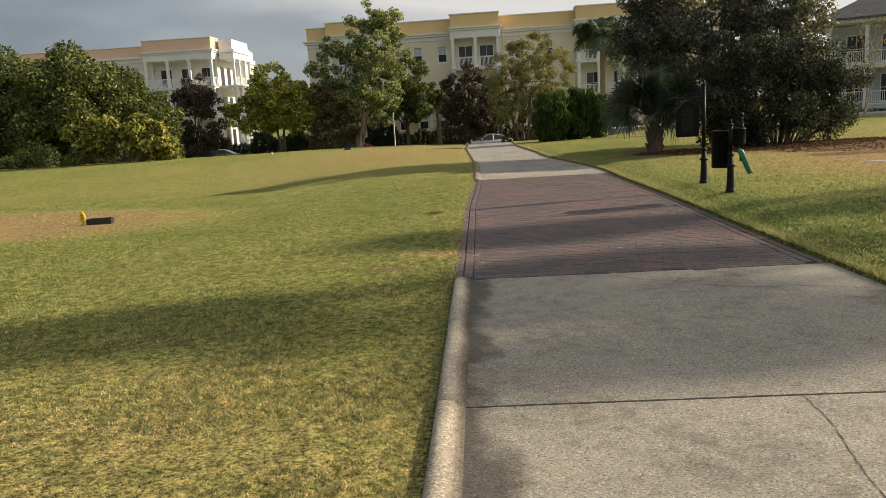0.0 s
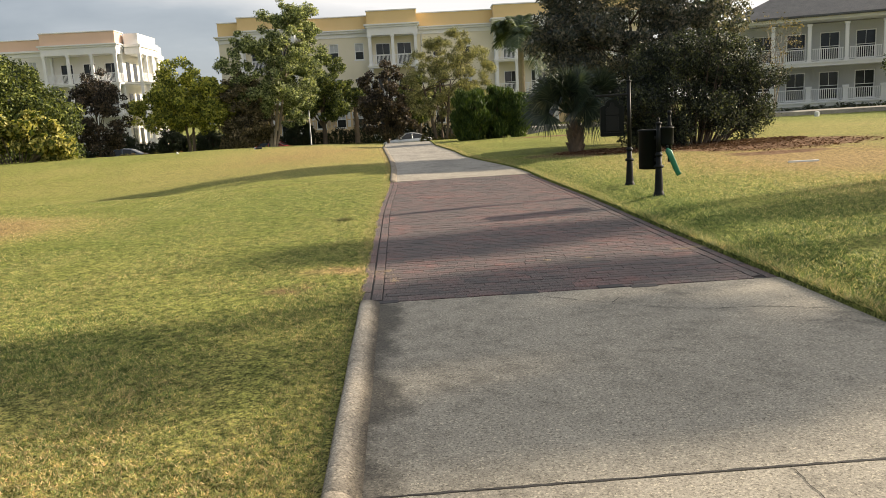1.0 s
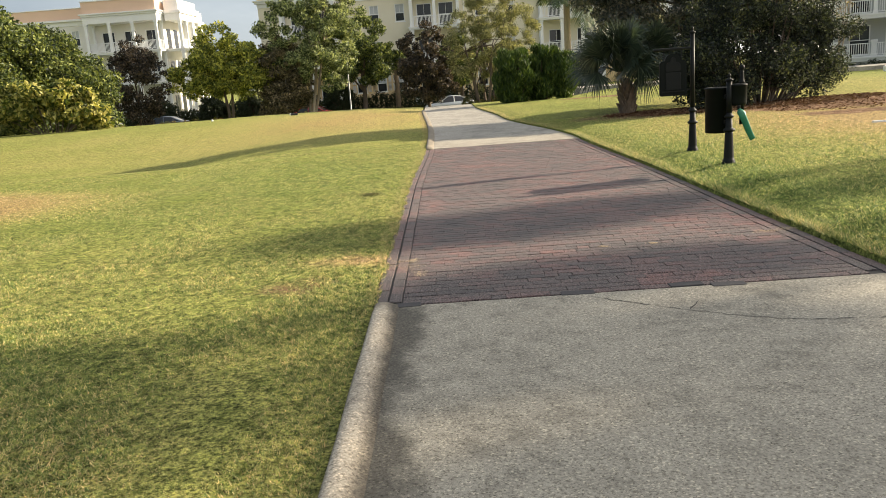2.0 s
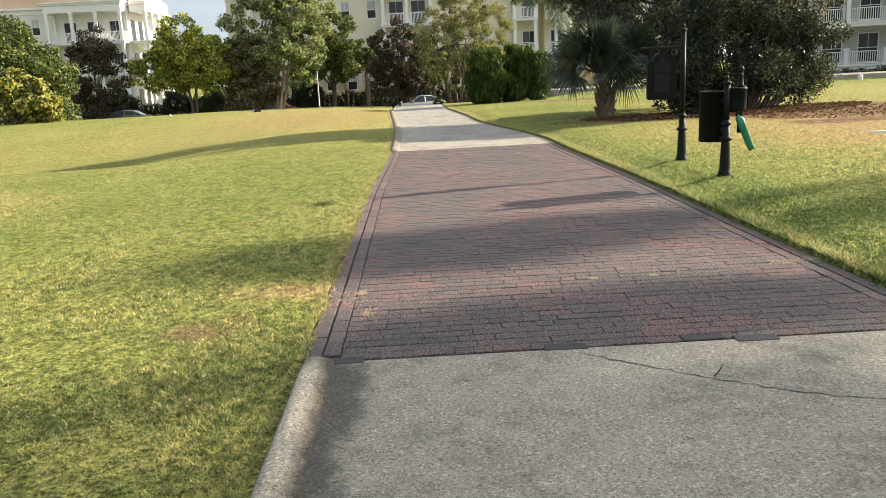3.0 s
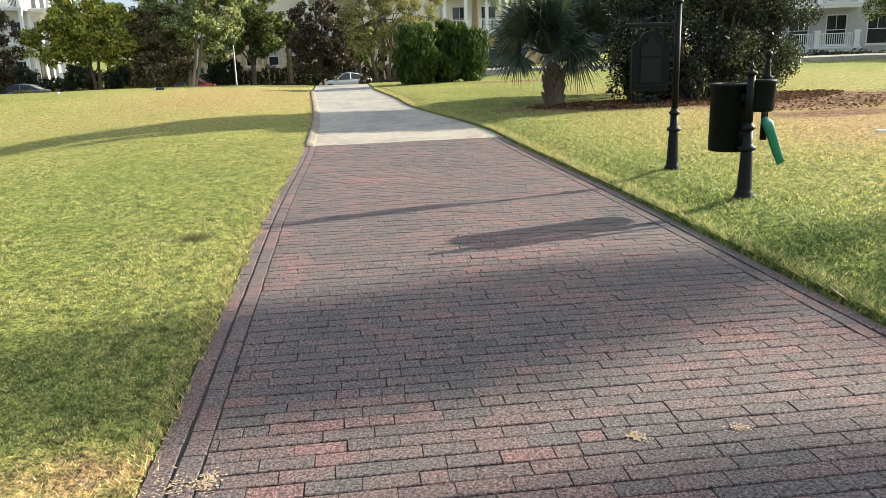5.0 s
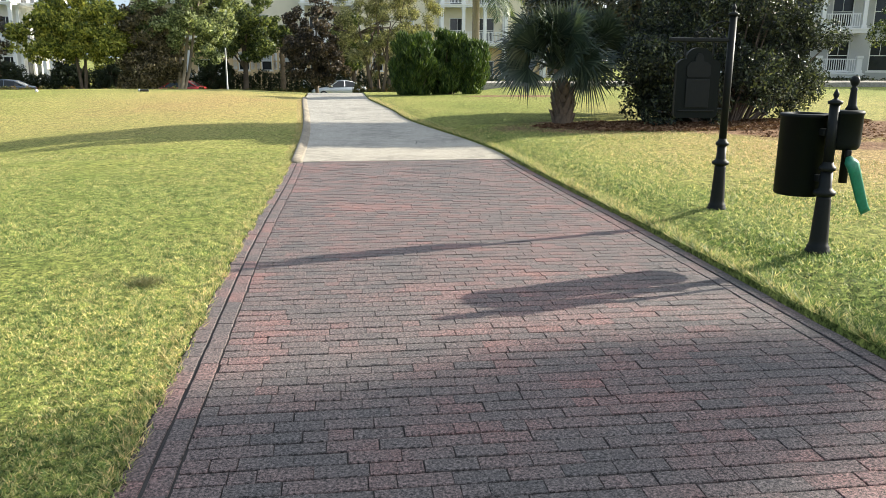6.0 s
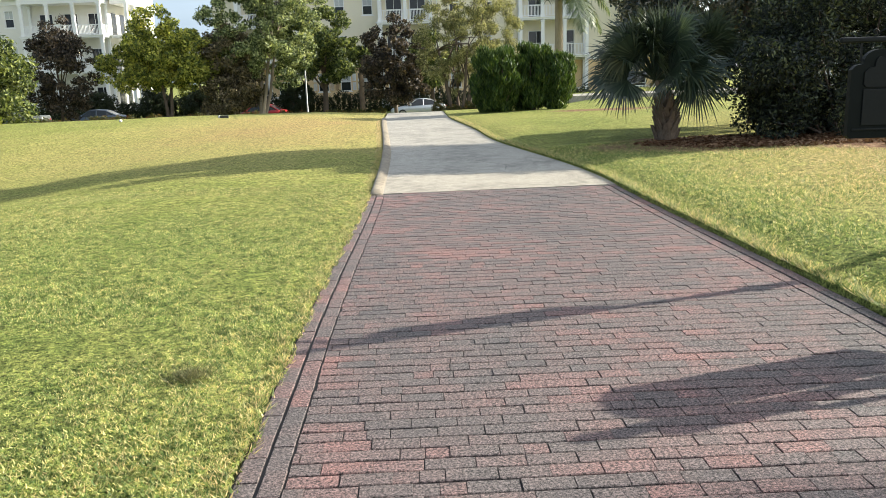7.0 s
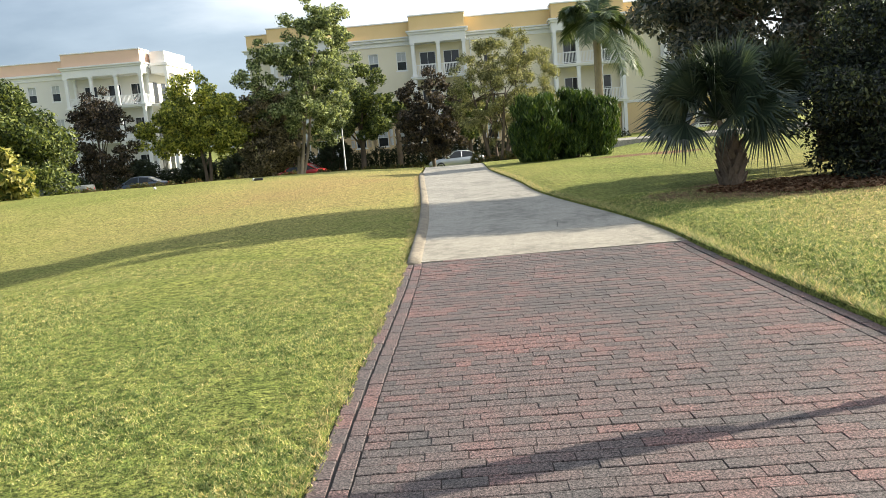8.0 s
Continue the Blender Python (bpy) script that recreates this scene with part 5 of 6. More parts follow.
# ---------------------------------------------------------------- trees and shrubs
def tree(name, label, at, height, crowns, leaf, count, size, stems=1, trunk=0.16, bark="bark", clump=0.9, clumps=26, seed=1, hollow=0.45, slim=0.5, group="", lean=0.3, fork=0.3, category="tree", swell=1.2):
    """A tapered trunk or several stems with limbs that reach into a crown of many leaf clumps.
    crowns: (dx, dy, z, rx, ry, rz) from the tree's foot."""
    rng = np.random.default_rng(seed)
    t = thing(name, label, category, group, (at[0], at[1], g(*at) - 0.05))
    crowns = [(*c[:3], c[3] * swell, c[4] * swell, c[5] * swell) for c in crowns]
    rows = []
    share = np.array([c[3] * c[4] * c[5] for c in crowns]) ** 0.67
    for c, s in zip(crowns, share / share.sum()):
        rows += crown_clumps(rng, c[:3], c[3:], max(3, int(clumps * s)), clump)
    tips = [rows[i] for i in rng.permutation(len(rows))[:max(5 * stems, 9)]]
    for k in range(stems):
        bm = bmesh.new()
        a = 2 * math.pi * k / max(stems, 1) + rng.uniform(0, 1)
        foot = Vector((0.12 * stems * 0.5 * math.cos(a), 0.12 * stems * 0.5 * math.sin(a), 0)) if stems > 1 else Vector((0, 0, 0))
        top = Vector((crowns[0][0] * 0.6 + lean * math.cos(a) * (stems > 1), crowns[0][1] * 0.6 + lean * math.sin(a) * (stems > 1), height * 0.62))
        line = [foot.lerp(top, f) + Vector((rng.uniform(-0.06, 0.06), rng.uniform(-0.06, 0.06), 0)) * (0 < f) for f in (0, 0.08, 0.3, 0.55, 0.8, 1.0)]
        r = trunk / math.sqrt(stems)
        tube(bm, line, [r * 1.35, r * 1.05, r * 0.92, r * 0.75, r * 0.55, r * 0.3], 9)
        for tip in tips[k::stems]:
            f = rng.uniform(fork, 0.95)
            start = foot.lerp(top, f)
            end = Vector(tip[:3])
            mid = start.lerp(end, 0.5) + Vector((0, 0, 0.12 * (end - start).length))
            tube(bm, [start, mid, end], [r * 0.45, r * 0.28, r * 0.08], 6)
        part("trunk", bm, bark, t, "", True)
    pts, way = clump_points(rng, rows, count, hollow)
    pts[:, 2] = np.maximum(pts[:, 2], 0.06)
    v, f = leaf_arrays(rng, pts, way, size, slim)
    array_mesh("crown", v, f, leaf, t)
    return t


def shrub(name, label, at, crowns, leaf, count, size, clump=0.4, clumps=40, seed=1, hollow=0.5, slim=0.5, category="shrub", group="", stem=0.03, upright=0.0):
    rng = np.random.default_rng(seed)
    t = thing(name, label, category, group, (at[0], at[1], g(*at) - 0.03))
    rows = []
    share = np.array([c[3] * c[4] * c[5] for c in crowns]) ** 0.67
    for c, s in zip(crowns, share / share.sum()):
        rows += crown_clumps(rng, c[:3], c[3:], max(4, int(clumps * s)), clump)
    bm = bmesh.new()
    for tip in rows[::3]:
        end = Vector(tip[:3])
        foot = Vector((end.x * 0.35, end.y * 0.35, 0.0))
        tube(bm, [foot, foot.lerp(end, 0.5) + Vector((0, 0, 0.1)), end], [stem, stem * 0.7, stem * 0.3], 5)
    part("stem", bm, "bark", t)
    pts, way = clump_points(rng, rows, count, hollow)
    pts[:, 2] = np.maximum(pts[:, 2], 0.04)
    v, f = leaf_arrays(rng, pts, way, size, slim, upright=upright)
    array_mesh("foliage", v, f, leaf, t)
    return t


def feather_palm(name, label, at, trunk_h, fronds, length, droop, seed, leaf="leaf_queen", bark="palm_bark", r=0.14, group=""):
    """A palm with a bare ringed trunk and arching feather fronds."""
    rng = np.random.default_rng(seed)
    t = thing(name, label, "palm", group, (at[0], at[1], g(*at) - 0.05))
    prof = []
    for i in range(int(trunk_h / 0.16)):
        z = i * 0.16
        k = r * (1.25 - 0.35 * z / trunk_h)
        prof += [(k, z), (k * 0.93, z + 0.13)]
    prof += [(r * 0.7, trunk_h), (r * 0.5, trunk_h + 0.5), (r * 0.2, trunk_h + 0.8)]
    part("trunk", lathe(prof, 14), bark, t, "", True)
    for k in range(fronds):
        a = 2 * math.pi * (k * 0.382 + rng.uniform(-0.05, 0.05))
        up = rng.uniform(-0.35, 1.25)
        ln = length * rng.uniform(0.8, 1.1)
        d = Vector((math.cos(a), math.sin(a), 0))
        pts = []
        for i in range(13):
            f = i / 12
            pts.append(Vector((0, 0, trunk_h + 0.35)) + d * (ln * math.cos(up) * f * (1 - 0.22 * f)) + Vector((0, 0, ln * (math.sin(up) * f - droop * f * f))))
        vs, fs = [], []
        side_way = Vector((-d.y, d.x, 0))
        for i in range(0, 84):
            f = 0.12 + 0.88 * i / 84
            q = f * 12
            i0 = min(int(q), 11)
            p = pts[i0].lerp(pts[i0 + 1], q - i0)
            tang = (pts[i0 + 1] - pts[i0]).normalized()
            ll = 0.72 * ln / 2.6 * math.sin(math.pi * min(0.97, 0.12 + 0.8 * f)) * rng.uniform(0.85, 1.1)
            for s in (-1, 1):
                tip = p + (side_way * s * 0.75 + tang * 0.5 + Vector((0, 0, rng.uniform(-0.75, -0.1)))) * ll
                m = p.lerp(tip, 0.5) + Vector((0, 0, 0.08 * ll))
                w = tang * 0.013 * (1 + ln * 0.2)
                b0 = len(vs)
                vs += [p - w, p + w, m + w, tip, m - w]
                fs.append((b0, b0 + 1, b0 + 2, b0 + 3, b0 + 4))
        fr = array_mesh("frond", [tuple(v) for v in vs], fs, leaf, t)
        bm = bmesh.new()
        tube(bm, pts, [0.03 * (1 - 0.8 * i / 12) for i in range(13)], 5)
        part("rib", bm, leaf, fr)
    return t


def fan_palm(name, label, at, heads, trunk_h, r, seed, boots=40, scale=1.0, group=""):
    """A low palm: a stout trunk clad in old leaf bases, and heads (dx, dy, z, fans, reach) of stiff fan leaves."""
    rng = np.random.default_rng(seed)
    t = thing(name, label, "palm", group, (at[0], at[1], g(*at) - 0.05))
    part("trunk", lathe([(r * 1.1, 0), (r * 1.15, 0.15), (r, trunk_h * 0.5), (r * 0.8, trunk_h), (r * 0.5, trunk_h + 0.25)], 16), "palm_bark", t, "", True)
    for k in range(boots):
        bm = bmesh.new()
        a, z = k * 2.4 + rng.uniform(-0.2, 0.2), trunk_h * (0.03 + 0.95 * k / boots)
        d, s = Vector((math.cos(a), math.sin(a), 0)), Vector((-math.sin(a), math.cos(a), 0))
        p0 = d * r * 0.95 + Vector((0, 0, z))
        ln = rng.uniform(0.18, 0.30) * scale
        p1 = p0 + d * ln * 0.42 + Vector((0, 0, ln))
        w0, w1, th = 0.085 * scale, 0.035 * scale, d * 0.025
        q = [bm.verts.new(p) for p in (p0 - s * w0 + th, p0 + s * w0 + th, p1 + s * w1 + th, p1 - s * w1 + th, p0 - s * w0 - th, p0 + s * w0 - th, p1 + s * w1, p1 - s * w1)]
        for f in ((0, 1, 2, 3), (5, 4, 7, 6), (1, 5, 6, 2), (4, 0, 3, 7), (3, 2, 6, 7), (4, 5, 1, 0)):
            bm.faces.new([q[i] for i in f])
        part("leaf_base", bm, "palm_bark", t, "split pale old leaf base")
    for hx, hy, hz, fans, reach in heads:
        core = Vector((hx, hy, hz))
        if abs(hx) + abs(hy) > 0.2:
            bm = bmesh.new()
            tube(bm, [Vector((0, 0, trunk_h * 0.8)), Vector((hx * 0.6, hy * 0.6, trunk_h + 0.2)), core], [r * 0.4, r * 0.3, r * 0.25], 9)
            part("trunk", bm, "palm_bark", t, "", True)
        for k in range(fans):
            a = 2 * math.pi * (k * 0.382)
            up = -0.22 + 1.6 * rng.uniform(0, 1) ** 0.8
            d = Vector((math.cos(a) * math.cos(up), math.sin(a) * math.cos(up), math.sin(up)))
            pet = reach * rng.uniform(0.38, 0.55)
            hub = core + d * pet + Vector((0, 0, -0.06 * pet))
            side_way = Vector((-math.sin(a), math.cos(a), 0))
            upv = side_way.cross(d) * -1
            roll = rng.normal() * 0.95
            side_way, upv = side_way * math.cos(roll) + upv * math.sin(roll), upv * math.cos(roll) - side_way * math.sin(roll)
            vs, fs = [], []
            blades = 46
            for i in range(blades):
                f = i / (blades - 1) * 2 - 1
                ang = f * 2.15
                ln = reach * rng.uniform(0.50, 0.60) * (1 - 0.28 * abs(f))
                w = d * math.cos(ang) + side_way * math.sin(ang) + upv * (0.22 * abs(math.sin(ang)))
                w.normalize()
                cross = w.cross(upv).normalized() * 0.021 * scale
                m = hub + w * ln * 0.6
                tip = hub + w * ln + Vector((0, 0, -0.22 * ln * rng.uniform(0.2, 1.9)))
                b0 = len(vs)
                vs += [hub, m + cross, tip, m - cross]
                fs.append((b0, b0 + 1, b0 + 2, b0 + 3))
            fan = array_mesh("fan_leaf", [tuple(v) for v in vs], fs, "leaf_palm", t)
            bm = bmesh.new()
            tube(bm, [core - Vector((0, 0, 0.15)), core.lerp(hub, 0.5) + Vector((0, 0, 0.03)), hub], [0.022 * scale, 0.014 * scale, 0.010 * scale], 5)
            part("stalk", bm, "leaf_palm", fan)
    return t


# beside the path, far right
fan_palm("fan_palm", "low cabbage palm with a booted trunk in bare soil", (5.46, 15.85), [(-0.22, 0.0, 1.30, 46, 1.40), (0.66, 0.15, 1.42, 24, 1.10)], 0.72, 0.165, 5, scale=0.85)
shrub("large_shrub", "large dense dark green shrub above leaf litter", (8.95, 15.9),
      [(0, 0.1, 1.4, 2.6, 1.2, 1.7), (-1.75, -0.45, 0.95, 1.25, 0.95, 1.0), (1.7, 0.45, 1.3, 1.35, 1.1, 1.2), (0.5, 0.3, 2.35, 1.7, 1.1, 1.0), (-1.2, 0.2, 2.1, 1.2, 0.9, 1.0), (-0.7, -0.55, 0.85, 2.2, 0.85, 0.85)], "leaf_bush", 68000, 0.085, 0.40, 230, 8, 0.5, 0.45)
tree("magnolia_tree", "tall dark magnolia with bronze-backed leaves behind the shrubs", (8.3, 18.7), 6.4, [(-0.7, 0, 4.2, 2.2, 1.3, 2.1), (-1.8, -0.2, 3.1, 1.4, 1.0, 1.4), (0.8, 0.2, 3.4, 1.7, 1.2, 1.7), (-2.5, 0.2, 4.1, 1.1, 0.9, 1.6), (2.2, 0.3, 4.6, 1.6, 1.1, 1.6), (0.6, 0, 2.2, 2.4, 1.0, 1.1)],
     "leaf_magnolia", 60000, 0.13, 1, 0.10, clump=0.44, clumps=230, seed=9, slim=0.42, hollow=0.4)
for k, (x, y, h, w) in enumerate(((3.75, 29.8, 2.35, 0.98), (5.05, 30.2, 2.35, 0.85), (6.0, 30.0, 1.95, 0.5))):
    shrub("clumping_shrub", "dense upright bright green clumping shrub", (x, y), [(0, 0, h * 0.55, w, w, h * 0.52), (0.2, 0.1, h * 0.72, w * 0.7, w * 0.7, h * 0.33), (0, 0, h * 0.25, w * 0.85, w * 0.85, h * 0.3)], "leaf_clump", 24000, 0.22, 0.30, 90, 20 + k, 0.5, 0.16, group="clumping shrubs", upright=0.62)
feather_palm("queen_palm", "queen palm with drooping feathery fronds", (7.15, 36.0), 4.95, 26, 2.7, 0.58, 31, bark="bark_pale", r=0.17)
feather_palm("date_palm", "tall palm rising behind the shrubs", (21.3, 45.5), 7.0, 18, 1.9, 0.30, 32, r=0.16)

# the row by the street
tree("oak_tree", "broad dark green oak by the lawn's edge", (-28.2, 42.5), 8.4, [(0, 0, 5.1, 3.6, 3.0, 3.2), (-2.6, 0.5, 4.3, 2.6, 2.4, 2.6), (2.6, -0.4, 4.2, 2.5, 2.2, 2.7), (0.3, -0.5, 2.0, 3.6, 2.2, 1.8)], "leaf_oak", 60000, 0.24, 1, 0.24, swell=1.42, clump=1.05, clumps=130, seed=41, group="street trees")
tree("oak_tree", "dense dark green oak by the lawn's edge", (-24.4, 45.5), 7.6, [(0, 0, 3.9, 2.8, 2.4, 2.5), (1.6, 0, 2.8, 2.3, 2.2, 2.1), (-1.2, 0, 2.4, 2.6, 2.2, 2.1)], "leaf_oak", 52000, 0.24, 1, 0.22, swell=1.45, clump=1.0, clumps=120, seed=42, group="street trees")
tree("oak_tree", "large dark oak closing the view", (-35.5, 45.0), 8.6, [(0, 0, 5.0, 4.2, 3.2, 3.4), (1, 0, 2.5, 3.6, 2.6, 2.2)], "leaf_oak", 20000, 0.2, 1, 0.24, clump=1.1, clumps=60, seed=43, group="street trees")
tree("purple_maple", "small sparse tree with dark purple leaves", (-21.2, 52.0), 6.6, [(0.1, 0, 3.7, 1.35, 1.3, 2.3), (0.2, 0, 5.3, 0.8, 0.8, 1.0)], "leaf_purple", 12000, 0.20, 1, 0.10, swell=1.6, clump=0.45, clumps=130, seed=44, hollow=0.3)
tree("yellowing_tree", "rounded yellow-green tree beside the street", (-15.2, 54.0), 7.0, [(0, 0, 5.2, 1.7, 1.6, 1.9), (1.7, 0.2, 4.4, 1.5, 1.5, 1.4), (-1.4, 0, 4.3, 1.3, 1.3, 1.4), (2.4, 0, 4.0, 1.1, 1.1, 1.0), (-2.6, 0, 3.9, 1.2, 1.2, 1.2), (0.6, 0.4, 3.6, 1.6, 1.4, 1.0)], "leaf_yellow", 34000, 0.23, 2, 0.17, swell=1.5, clump=0.6, clumps=200, seed=45)
tree("elm_tree", "tall airy street tree with pale stems", (-9.3, 54.3), 11.4, [(2.0, 0, 7.9, 1.9, 1.7, 3.0), (1.0, 0, 5.4, 2.2, 2.0, 2.2), (2.5, 0.2, 9.6, 1.1, 1.1, 1.6), (-1.5, 0, 7.0, 1.25, 1.1, 1.9)], "leaf_tall", 40000, 0.205, 3, 0.20, "bark_pale", swell=1.5, clump=0.5, clumps=260, seed=46, hollow=0.2, lean=0.6)
tree("dusty_tree", "sparse brownish street tree with thin leaves", (-11.1, 54.2), 7.4, [(0.1, 0, 4.6, 1.5, 1.4, 1.9), (-0.4, 0, 2.2, 1.7, 1.5, 1.6), (0.8, 0, 2.8, 1.4, 1.4, 1.7)], "leaf_dusty", 24000, 0.19, 3, 0.15, "bark_pale", clump=0.42, clumps=220, seed=47, hollow=0.2, lean=0.5)
tree("oak_tree", "dark rounded oak behind the street lamp", (-6.6, 68.6), 9.4, [(0, 0, 6.0, 2.6, 2.2, 2.9), (1.4, 0, 4.6, 2.2, 2.0, 2.0), (-1.8, 0, 5.6, 2.0, 1.8, 2.4)], "leaf_oak", 28000, 0.24, 1, 0.22, clump=0.8, clumps=60, seed=48, group="street trees")
tree("magnolia_tree", "dark young magnolia at the path's end", (-0.45, 56.4), 6.8, [(0, 0, 4.2, 1.7, 1.6, 2.2), (0.2, 0, 2.9, 2.0, 1.8, 1.4)], "leaf_purple", 17000, 0.22, 1, 0.13, swell=1.35, clump=0.45, clumps=140, seed=49, hollow=0.3)
tree("crape_myrtle", "many-stemmed crape myrtle with thin olive leaves", (3.7, 52.2), 8.2, [(0.3, 0, 5.3, 2.2, 2.0, 2.5), (1.9, 0, 4.6, 1.8, 1.7, 2.1), (-0.9, 0, 4.7, 1.4, 1.4, 1.7), (2.6, 0, 3.4, 1.3, 1.3, 1.5), (0.6, 0, 7.0, 1.3, 1.2, 1.2)], "leaf_willow", 44000, 0.17, 6, 0.26, "bark", swell=1.5, clump=0.40, clumps=280, seed=50, hollow=0.1, slim=0.26, lean=1.5)
tree("oak_tree", "dark oak half hidden behind the crape myrtle", (2.4, 68.5), 6.6, [(0, 0, 4.4, 2.0, 1.8, 2.2)], "leaf_oak", 15000, 0.24, 1, 0.2, clump=0.8, clumps=34, seed=51, group="street trees")
fan_palm("fan_palm", "slim cabbage palm before the building", (-3.5, 68.5), [(0, 0, 4.6, 22, 1.3)], 4.3, 0.20, 52, 30)
tree("bare_tree", "thin grey nearly leafless tree by the house", (23.6, 42.0), 6.6, [(0, 0, 4.6, 2.0, 1.6, 1.9)], "leaf_dusty", 500, 0.14, 4, 0.08, "bark_pale", clump=0.5, clumps=46, seed=53, hollow=0.1, lean=1.0)
tree("laurel_tree", "dark leafy tree in front of the grey house", (35.0, 43.5), 6.0, [(0, 0, 3.4, 2.4, 2.0, 1.8), (1.6, 0, 2.6, 2.2, 1.8, 1.4)], "leaf_oak", 9000, 0.20, 2, 0.15, clump=0.7, clumps=56, seed=54, hollow=0.4)
tree("laurel_tree", "dark leafy tree at the lawn's far side", (43.0, 42.0), 7.4, [(0, 0, 4.2, 3.4, 2.6, 2.6), (-2, 0, 3.0, 2.4, 2.0, 1.8)], "leaf_oak", 10000, 0.24, 2, 0.2, clump=0.9, clumps=56, seed=55, hollow=0.4)

# shrubs
shrub("variegated_shrub", "yellow-green variegated shrub glowing in the sun", (-17.6, 31.8), [(0.3, 0, 1.15, 2.2, 1.2, 1.15), (-1.6, 0.2, 1.25, 1.6, 1.2, 1.15), (1.7, 0, 0.8, 1.2, 1.0, 0.85)], "leaf_croton", 11000, 0.27, 0.45, 60, 61, 0.5, 0.5)
shrub("low_hedge", "low dark hedge along the lawn's edge", (-23.4, 31.5), [(-2.4, 0, 0.4, 2.6, 0.8, 0.55), (2.0, 0.2, 0.42, 2.2, 0.8, 0.6)], "leaf_oak", 5000, 0.13, 0.35, 50, 62, category="hedge")
for k, (x, y, r, h) in enumerate(((-8.9, 68.9, 1.6, 3.1), (-12.8, 69.0, 1.3, 2.6), (-17.3, 69.0, 1.4, 2.8), (-20.8, 69.2, 1.5, 3.0), (-25.6, 69.0, 1.4, 2.8))):
    shrub("clipped_bush", "dark green bush clipped to a dome", (x, y), [(0, 0, h * 0.42, r, r, h * 0.52)], "leaf_hedge", 15000, 0.15, 0.30, 160, 70 + k, 0.35, group="clipped domes")


def hedge(name, label, x0, x1, y, z0, h, d, leaf, count, size, seed, category="hedge"):
    """A long hedge: many clumps side by side with an uneven top."""
    rng = np.random.default_rng(seed)
    n = int((x1 - x0) / 0.45)
    rows = []
    for i in range(n):
        hh = h * rng.uniform(0.75, 1.15)
        rows.append((x0 + (i + 0.5) * (x1 - x0) / n, y + rng.uniform(-0.15, 0.15) * d, z0 + hh * 0.5, 0.42, d / 2, hh * 0.55))
    pts, way = clump_points(rng, rows, count, 0.55)
    v, f = leaf_arrays(rng, pts, way, size)
    ob = array_mesh(name, v, f, leaf)
    return tagged(ob, label, category, kind="stuff")


hedge("flowering_hedge", "low hedge with reddish flowers along the street", -27, -1.2, 56.6, -1.45, 0.85, 1.3, "leaf_flower", 22000, 0.16, 81)
hedge("flowering_hedge", "low flowering hedge beside the path's end", 2.1, 5.8, 52.0, -1.25, 1.0, 1.4, "leaf_flower", 4500, 0.15, 82)
hedge("dark_hedge", "dark clipped hedge along the building's foot", -40, 16, 70.5, -1.5, 1.9, 1.4, "leaf_hedge", 52000, 0.19, 83)
# leaves added to fill in the dark mass under the oaks
hedge("under_oak_mass", "dark mass of leaves filling the space under the street oaks", -46, -28.0, 48.5, -1.0, 2.7, 1.8, "leaf_hedge", 16000, 0.20, 85, "shrub")
hedge("dark_hedge", "dark hedge under the house's porch", 25, 46, 49.0, -0.45, 0.95, 1.3, "leaf_hedge", 9000, 0.17, 84)

# tall trees out on the lawn, whose shade falls across the path
for k, (sx, sy, away, w, hgt) in enumerate(((-1.9, -1.5, 42, 1.0, 3.0), (3.6, -1.9, 44, 0.6, 1.2), (1.8, 3.0, 43, 0.6, 1.1), (7.5, 3.4, 42, 0.75, 1.5), (2.9, 0.75, 44, 0.42, 0.6), (2.6, -0.85, 43, 0.30, 0.35))):
    x, y = sx + away * 0.958, sy + away * 0.286
    zc = away * math.tan(SUN_EL)
    tree("shade_tree", "tall airy tree standing out on the lawn", (x, y), zc + hgt, [(0, 0, zc, w, w, hgt), (0.3, 0.2, zc + 0.6, w * 0.7, w * 0.7, hgt * 0.8)], "leaf_tall", 2900, 0.26, 1, 0.20, swell=1.0, clump=0.55, clumps=40, seed=90 + k, hollow=0.25, fork=0.6, group="shade trees")


# ---------------------------------------------------------------- grass
def blade_field(name, label, count, place, height, width, seed, straw=0.0, over=0.0, mat="blades"):
    """Single blades of mown grass, each one thin leaning triangle."""
    rng = np.random.default_rng(seed)
    x, y = place(rng, count)
    ok = ((x < path_left(y) - 0.02 + over) | (x > path_right(y) + 0.02)) & (rng.uniform(0, 1, len(x)) > bare(x, y) * 0.9)
    x, y = x[ok], y[ok]
    z = lawn_z(x, y) - 0.004
    n = len(x)
    h = height * rng.uniform(0.5, 1.3, n)
    a, lean_a, lean = rng.uniform(0, 2 * np.pi, n), rng.uniform(0, 2 * np.pi, n), rng.uniform(0.3, 1.7, n)
    w = width * rng.uniform(0.6, 1.3, n)
    root = np.stack([x, y, z], 1)
    s = np.stack([np.cos(a) * w, np.sin(a) * w, np.zeros(n)], 1)
    tip = root + np.stack([np.cos(lean_a) * h * lean, np.sin(lean_a) * h * lean, h], 1)
    v = np.stack([root - s, root + s, tip], 1).reshape(-1, 3)
    d = np.repeat(dryness_and_fleck(x, y) + straw, 3)
    ob = array_mesh(name, v, np.arange(3 * n).reshape(n, 3), mat, values={"dry": d})
    return tagged(ob, label, "grass", kind="stuff")


def left_near(rng, n):
    y = rng.uniform(-7.0, 12.5, n)
    return path_left(y) - 4.2 * rng.uniform(0, 1, n) ** 1.5, y


def left_far(rng, n):
    y = rng.uniform(-6.5, 13, n)
    return path_left(y) - rng.uniform(3, 11, n), y


def right_near(rng, n):
    y = rng.uniform(-3, 16, n)
    return path_right(y) + 4.5 * rng.uniform(0, 1, n) ** 1.5, y


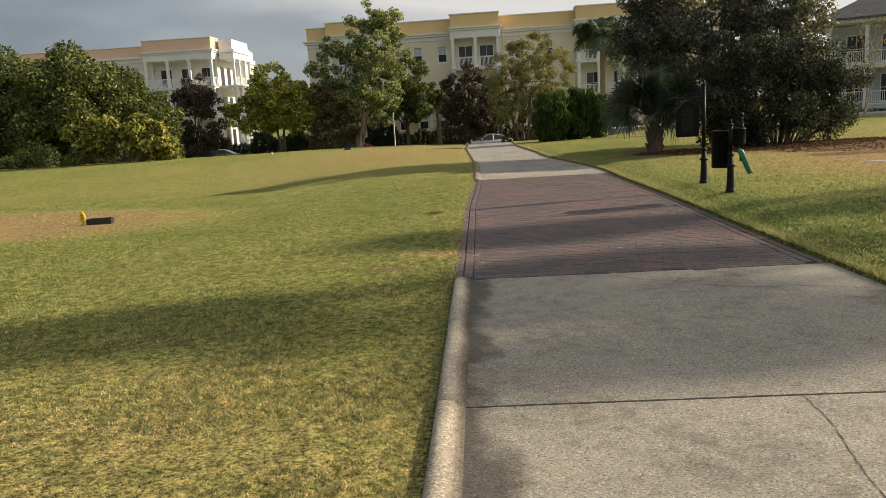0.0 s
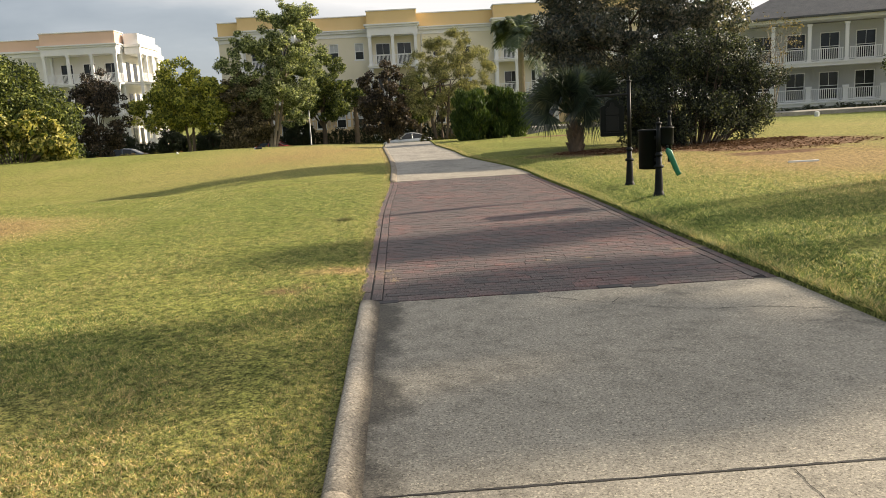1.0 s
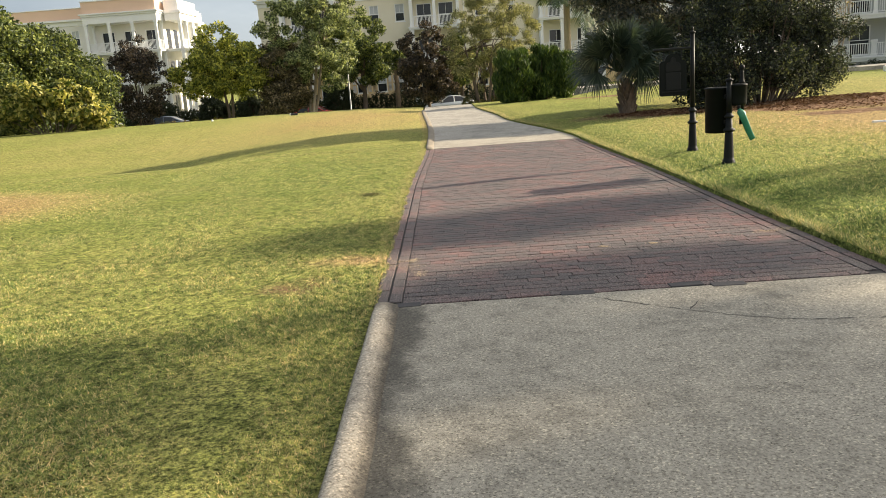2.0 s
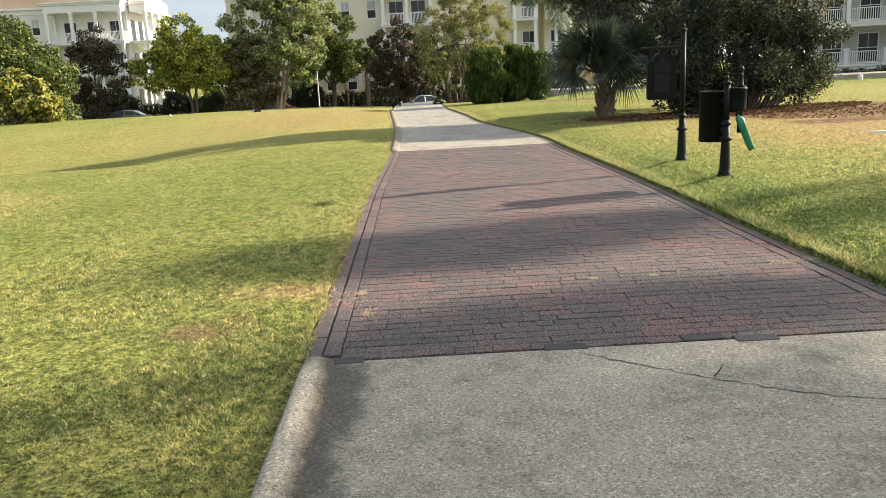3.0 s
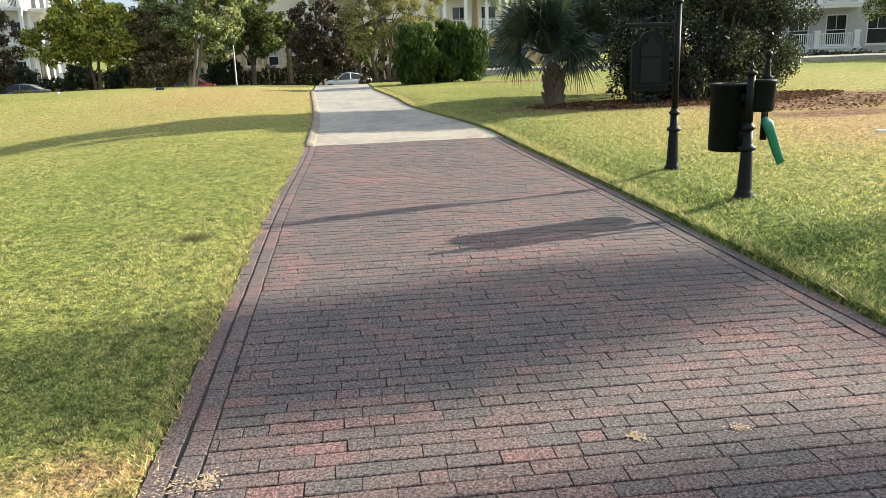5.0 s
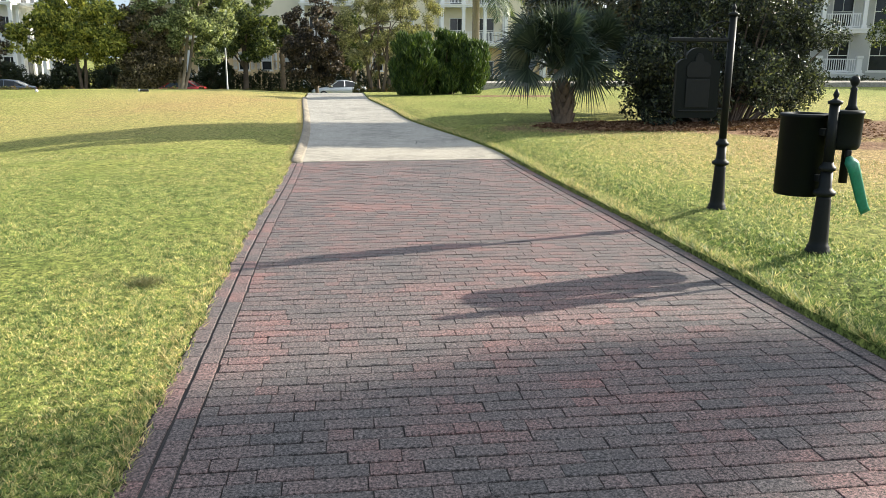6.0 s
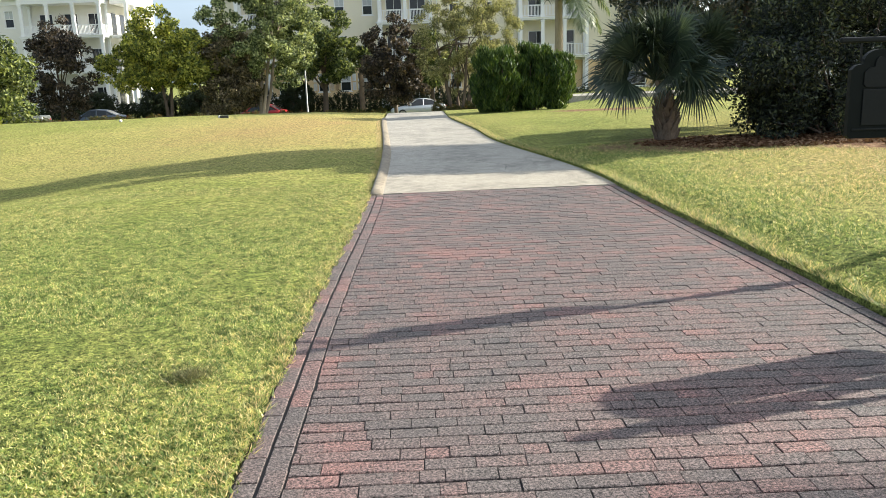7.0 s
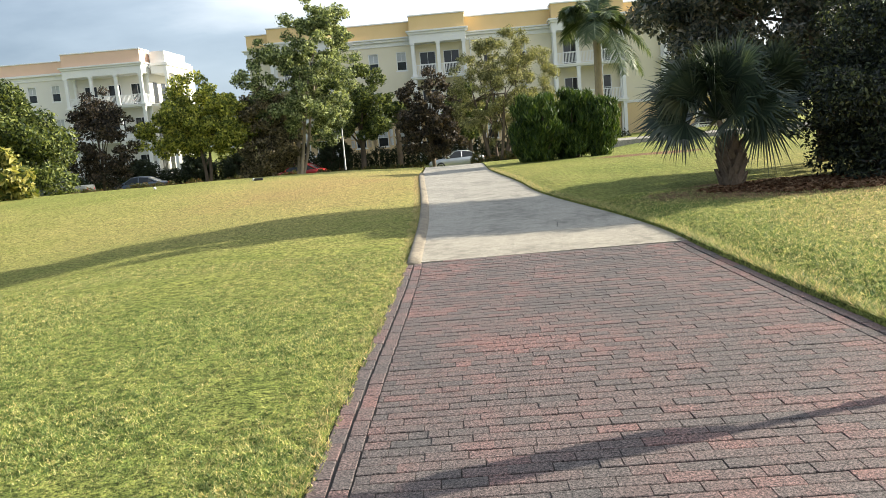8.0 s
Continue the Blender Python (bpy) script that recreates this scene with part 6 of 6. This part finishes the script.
def edge_left(rng, n):
    y = rng.uniform(0, 28, n)
    ragged = 0.022 * np.sin(7.3 * y) + 0.016 * np.sin(17.1 * y + 1.0) + 0.010 * np.sin(41.0 * y)
    return path_left(y) - 0.035 + ragged + 0.035 * rng.normal(size=n), y


def edge_right(rng, n):
    y = rng.uniform(-4, 28, n)
    return path_right(y) + 0.05 + 0.05 * rng.normal(size=n), y


blade_field("grass", "short green and straw grass on the tee side", 760000, left_near, 0.0155, 0.0040, 1, 0.04)
blade_field("grass", "short dry grass farther out on the tee", 170000, left_far, 0.018, 0.0055, 2, 0.06)
blade_field("grass", "bright green grass beside the brick path", 270000, right_near, 0.024, 0.0055, 3, -0.03)
blade_field("grass", "longer grass along the path's edges", 30000, edge_left, 0.030, 0.0042, 4, 0.16, 0.06)
blade_field("grass", "longer bright grass along the path's edge", 30000, edge_right, 0.060, 0.005, 5, 0.12)


MAT["tuft"] = leaf_material("dark_grass_tuft", [(0.2, (0.045, 0.048, 0.020)), (0.5, (0.12, 0.125, 0.05)), (0.9, (0.30, 0.28, 0.13))], 0.2)


def tuft_place(rng, n):
    return -0.42 + 0.055 * rng.normal(size=n), 5.19 + 0.05 * rng.normal(size=n)


blade_field("grass_tuft", "darker tuft of coarse grass in the lawn", 620, tuft_place, 0.042, 0.0026, 6, 0.0, 0.0, "tuft")


def litter(name, label, count, cx, cy, rx, ry, size, mat, seed):
    """Fallen leaves lying flat and curled on the soil."""
    rng = np.random.default_rng(seed)
    a, r = rng.uniform(0, 2 * np.pi, count), np.sqrt(rng.uniform(0, 1, count))
    x, y = cx + rx * r * np.cos(a), cy + ry * r * np.sin(a) + 0.3 * (rx * r * np.cos(a)) * 0.3
    pts = np.stack([x, y, lawn_z(x, y) + rng.uniform(0.008, 0.03, count)], 1)
    up = np.tile(np.array([0.0, 0.0, 1.0]), (count, 1))
    v, f = leaf_arrays(rng, pts, up, size, 0.55, 0.72)
    return tagged(array_mesh(name, v, f, mat), label, "leaf litter", kind="stuff")


MAT["leaf_dead"] = leaf_material("fallen_leaves", [(0.15, (0.05, 0.025, 0.014)), (0.5, (0.15, 0.08, 0.045)), (0.9, (0.27, 0.18, 0.11))], 0.1, 0.8, 0.1)
litter("leaf_litter", "brown fallen leaves under the large shrub", 5200, 8.6, 15.0, 3.3, 1.1, 0.085, "leaf_dead", 201)
litter("leaf_litter", "brown fallen leaves round the palm's foot", 1100, 5.9, 15.4, 1.2, 0.6, 0.075, "leaf_dead", 202)
litter("leaf_litter", "scattered fallen leaves on the dry bank", 900, 10.4, 13.2, 2.4, 1.5, 0.075, "leaf_dead", 203)


def straw_flecks(name, label, count, spots, seed):
    """Pale straw-coloured flecks lying in small patches on the pavers."""
    rng = np.random.default_rng(seed)
    pick = rng.integers(0, len(spots), count)
    base = np.array(spots)[pick]
    x, y = base[:, 0] + base[:, 2] * rng.normal(size=count), base[:, 1] + base[:, 3] * rng.normal(size=count)
    pts = np.stack([x, y, path_z(y) + rng.uniform(0.002, 0.004, count)], 1)
    v, f = leaf_arrays(rng, pts, np.tile(np.array([0.0, 0.0, 1.0]), (count, 1)), 0.013, 0.7, 0.9)
    return tagged(array_mesh(name, v, f, "sand"), label, "sand", kind="stuff")


# colour of the straw-coloured flecks; 'sand' is only its key
MAT["sand"] = surface("pale_straw_fleck", (0.36, 0.26, 0.16), (0.62, 0.50, 0.33), 3.0, 60.0, 0.95)
straw_flecks("straw_flecks", "pale straw-coloured flecks in small patches on the brick pavers", 850,
             [(0.16, 1.30, 0.06, 0.06), (0.27, 1.33, 0.025, 0.03), (0.24, 1.12, 0.08, 0.08), (0.34, 0.85, 0.03, 0.05), (1.89, 1.36, 0.022, 0.018), (2.32, 1.36, 0.022, 0.014), (3.36, 1.52, 0.07, 0.03), (3.56, 1.58, 0.05, 0.03)], 301)
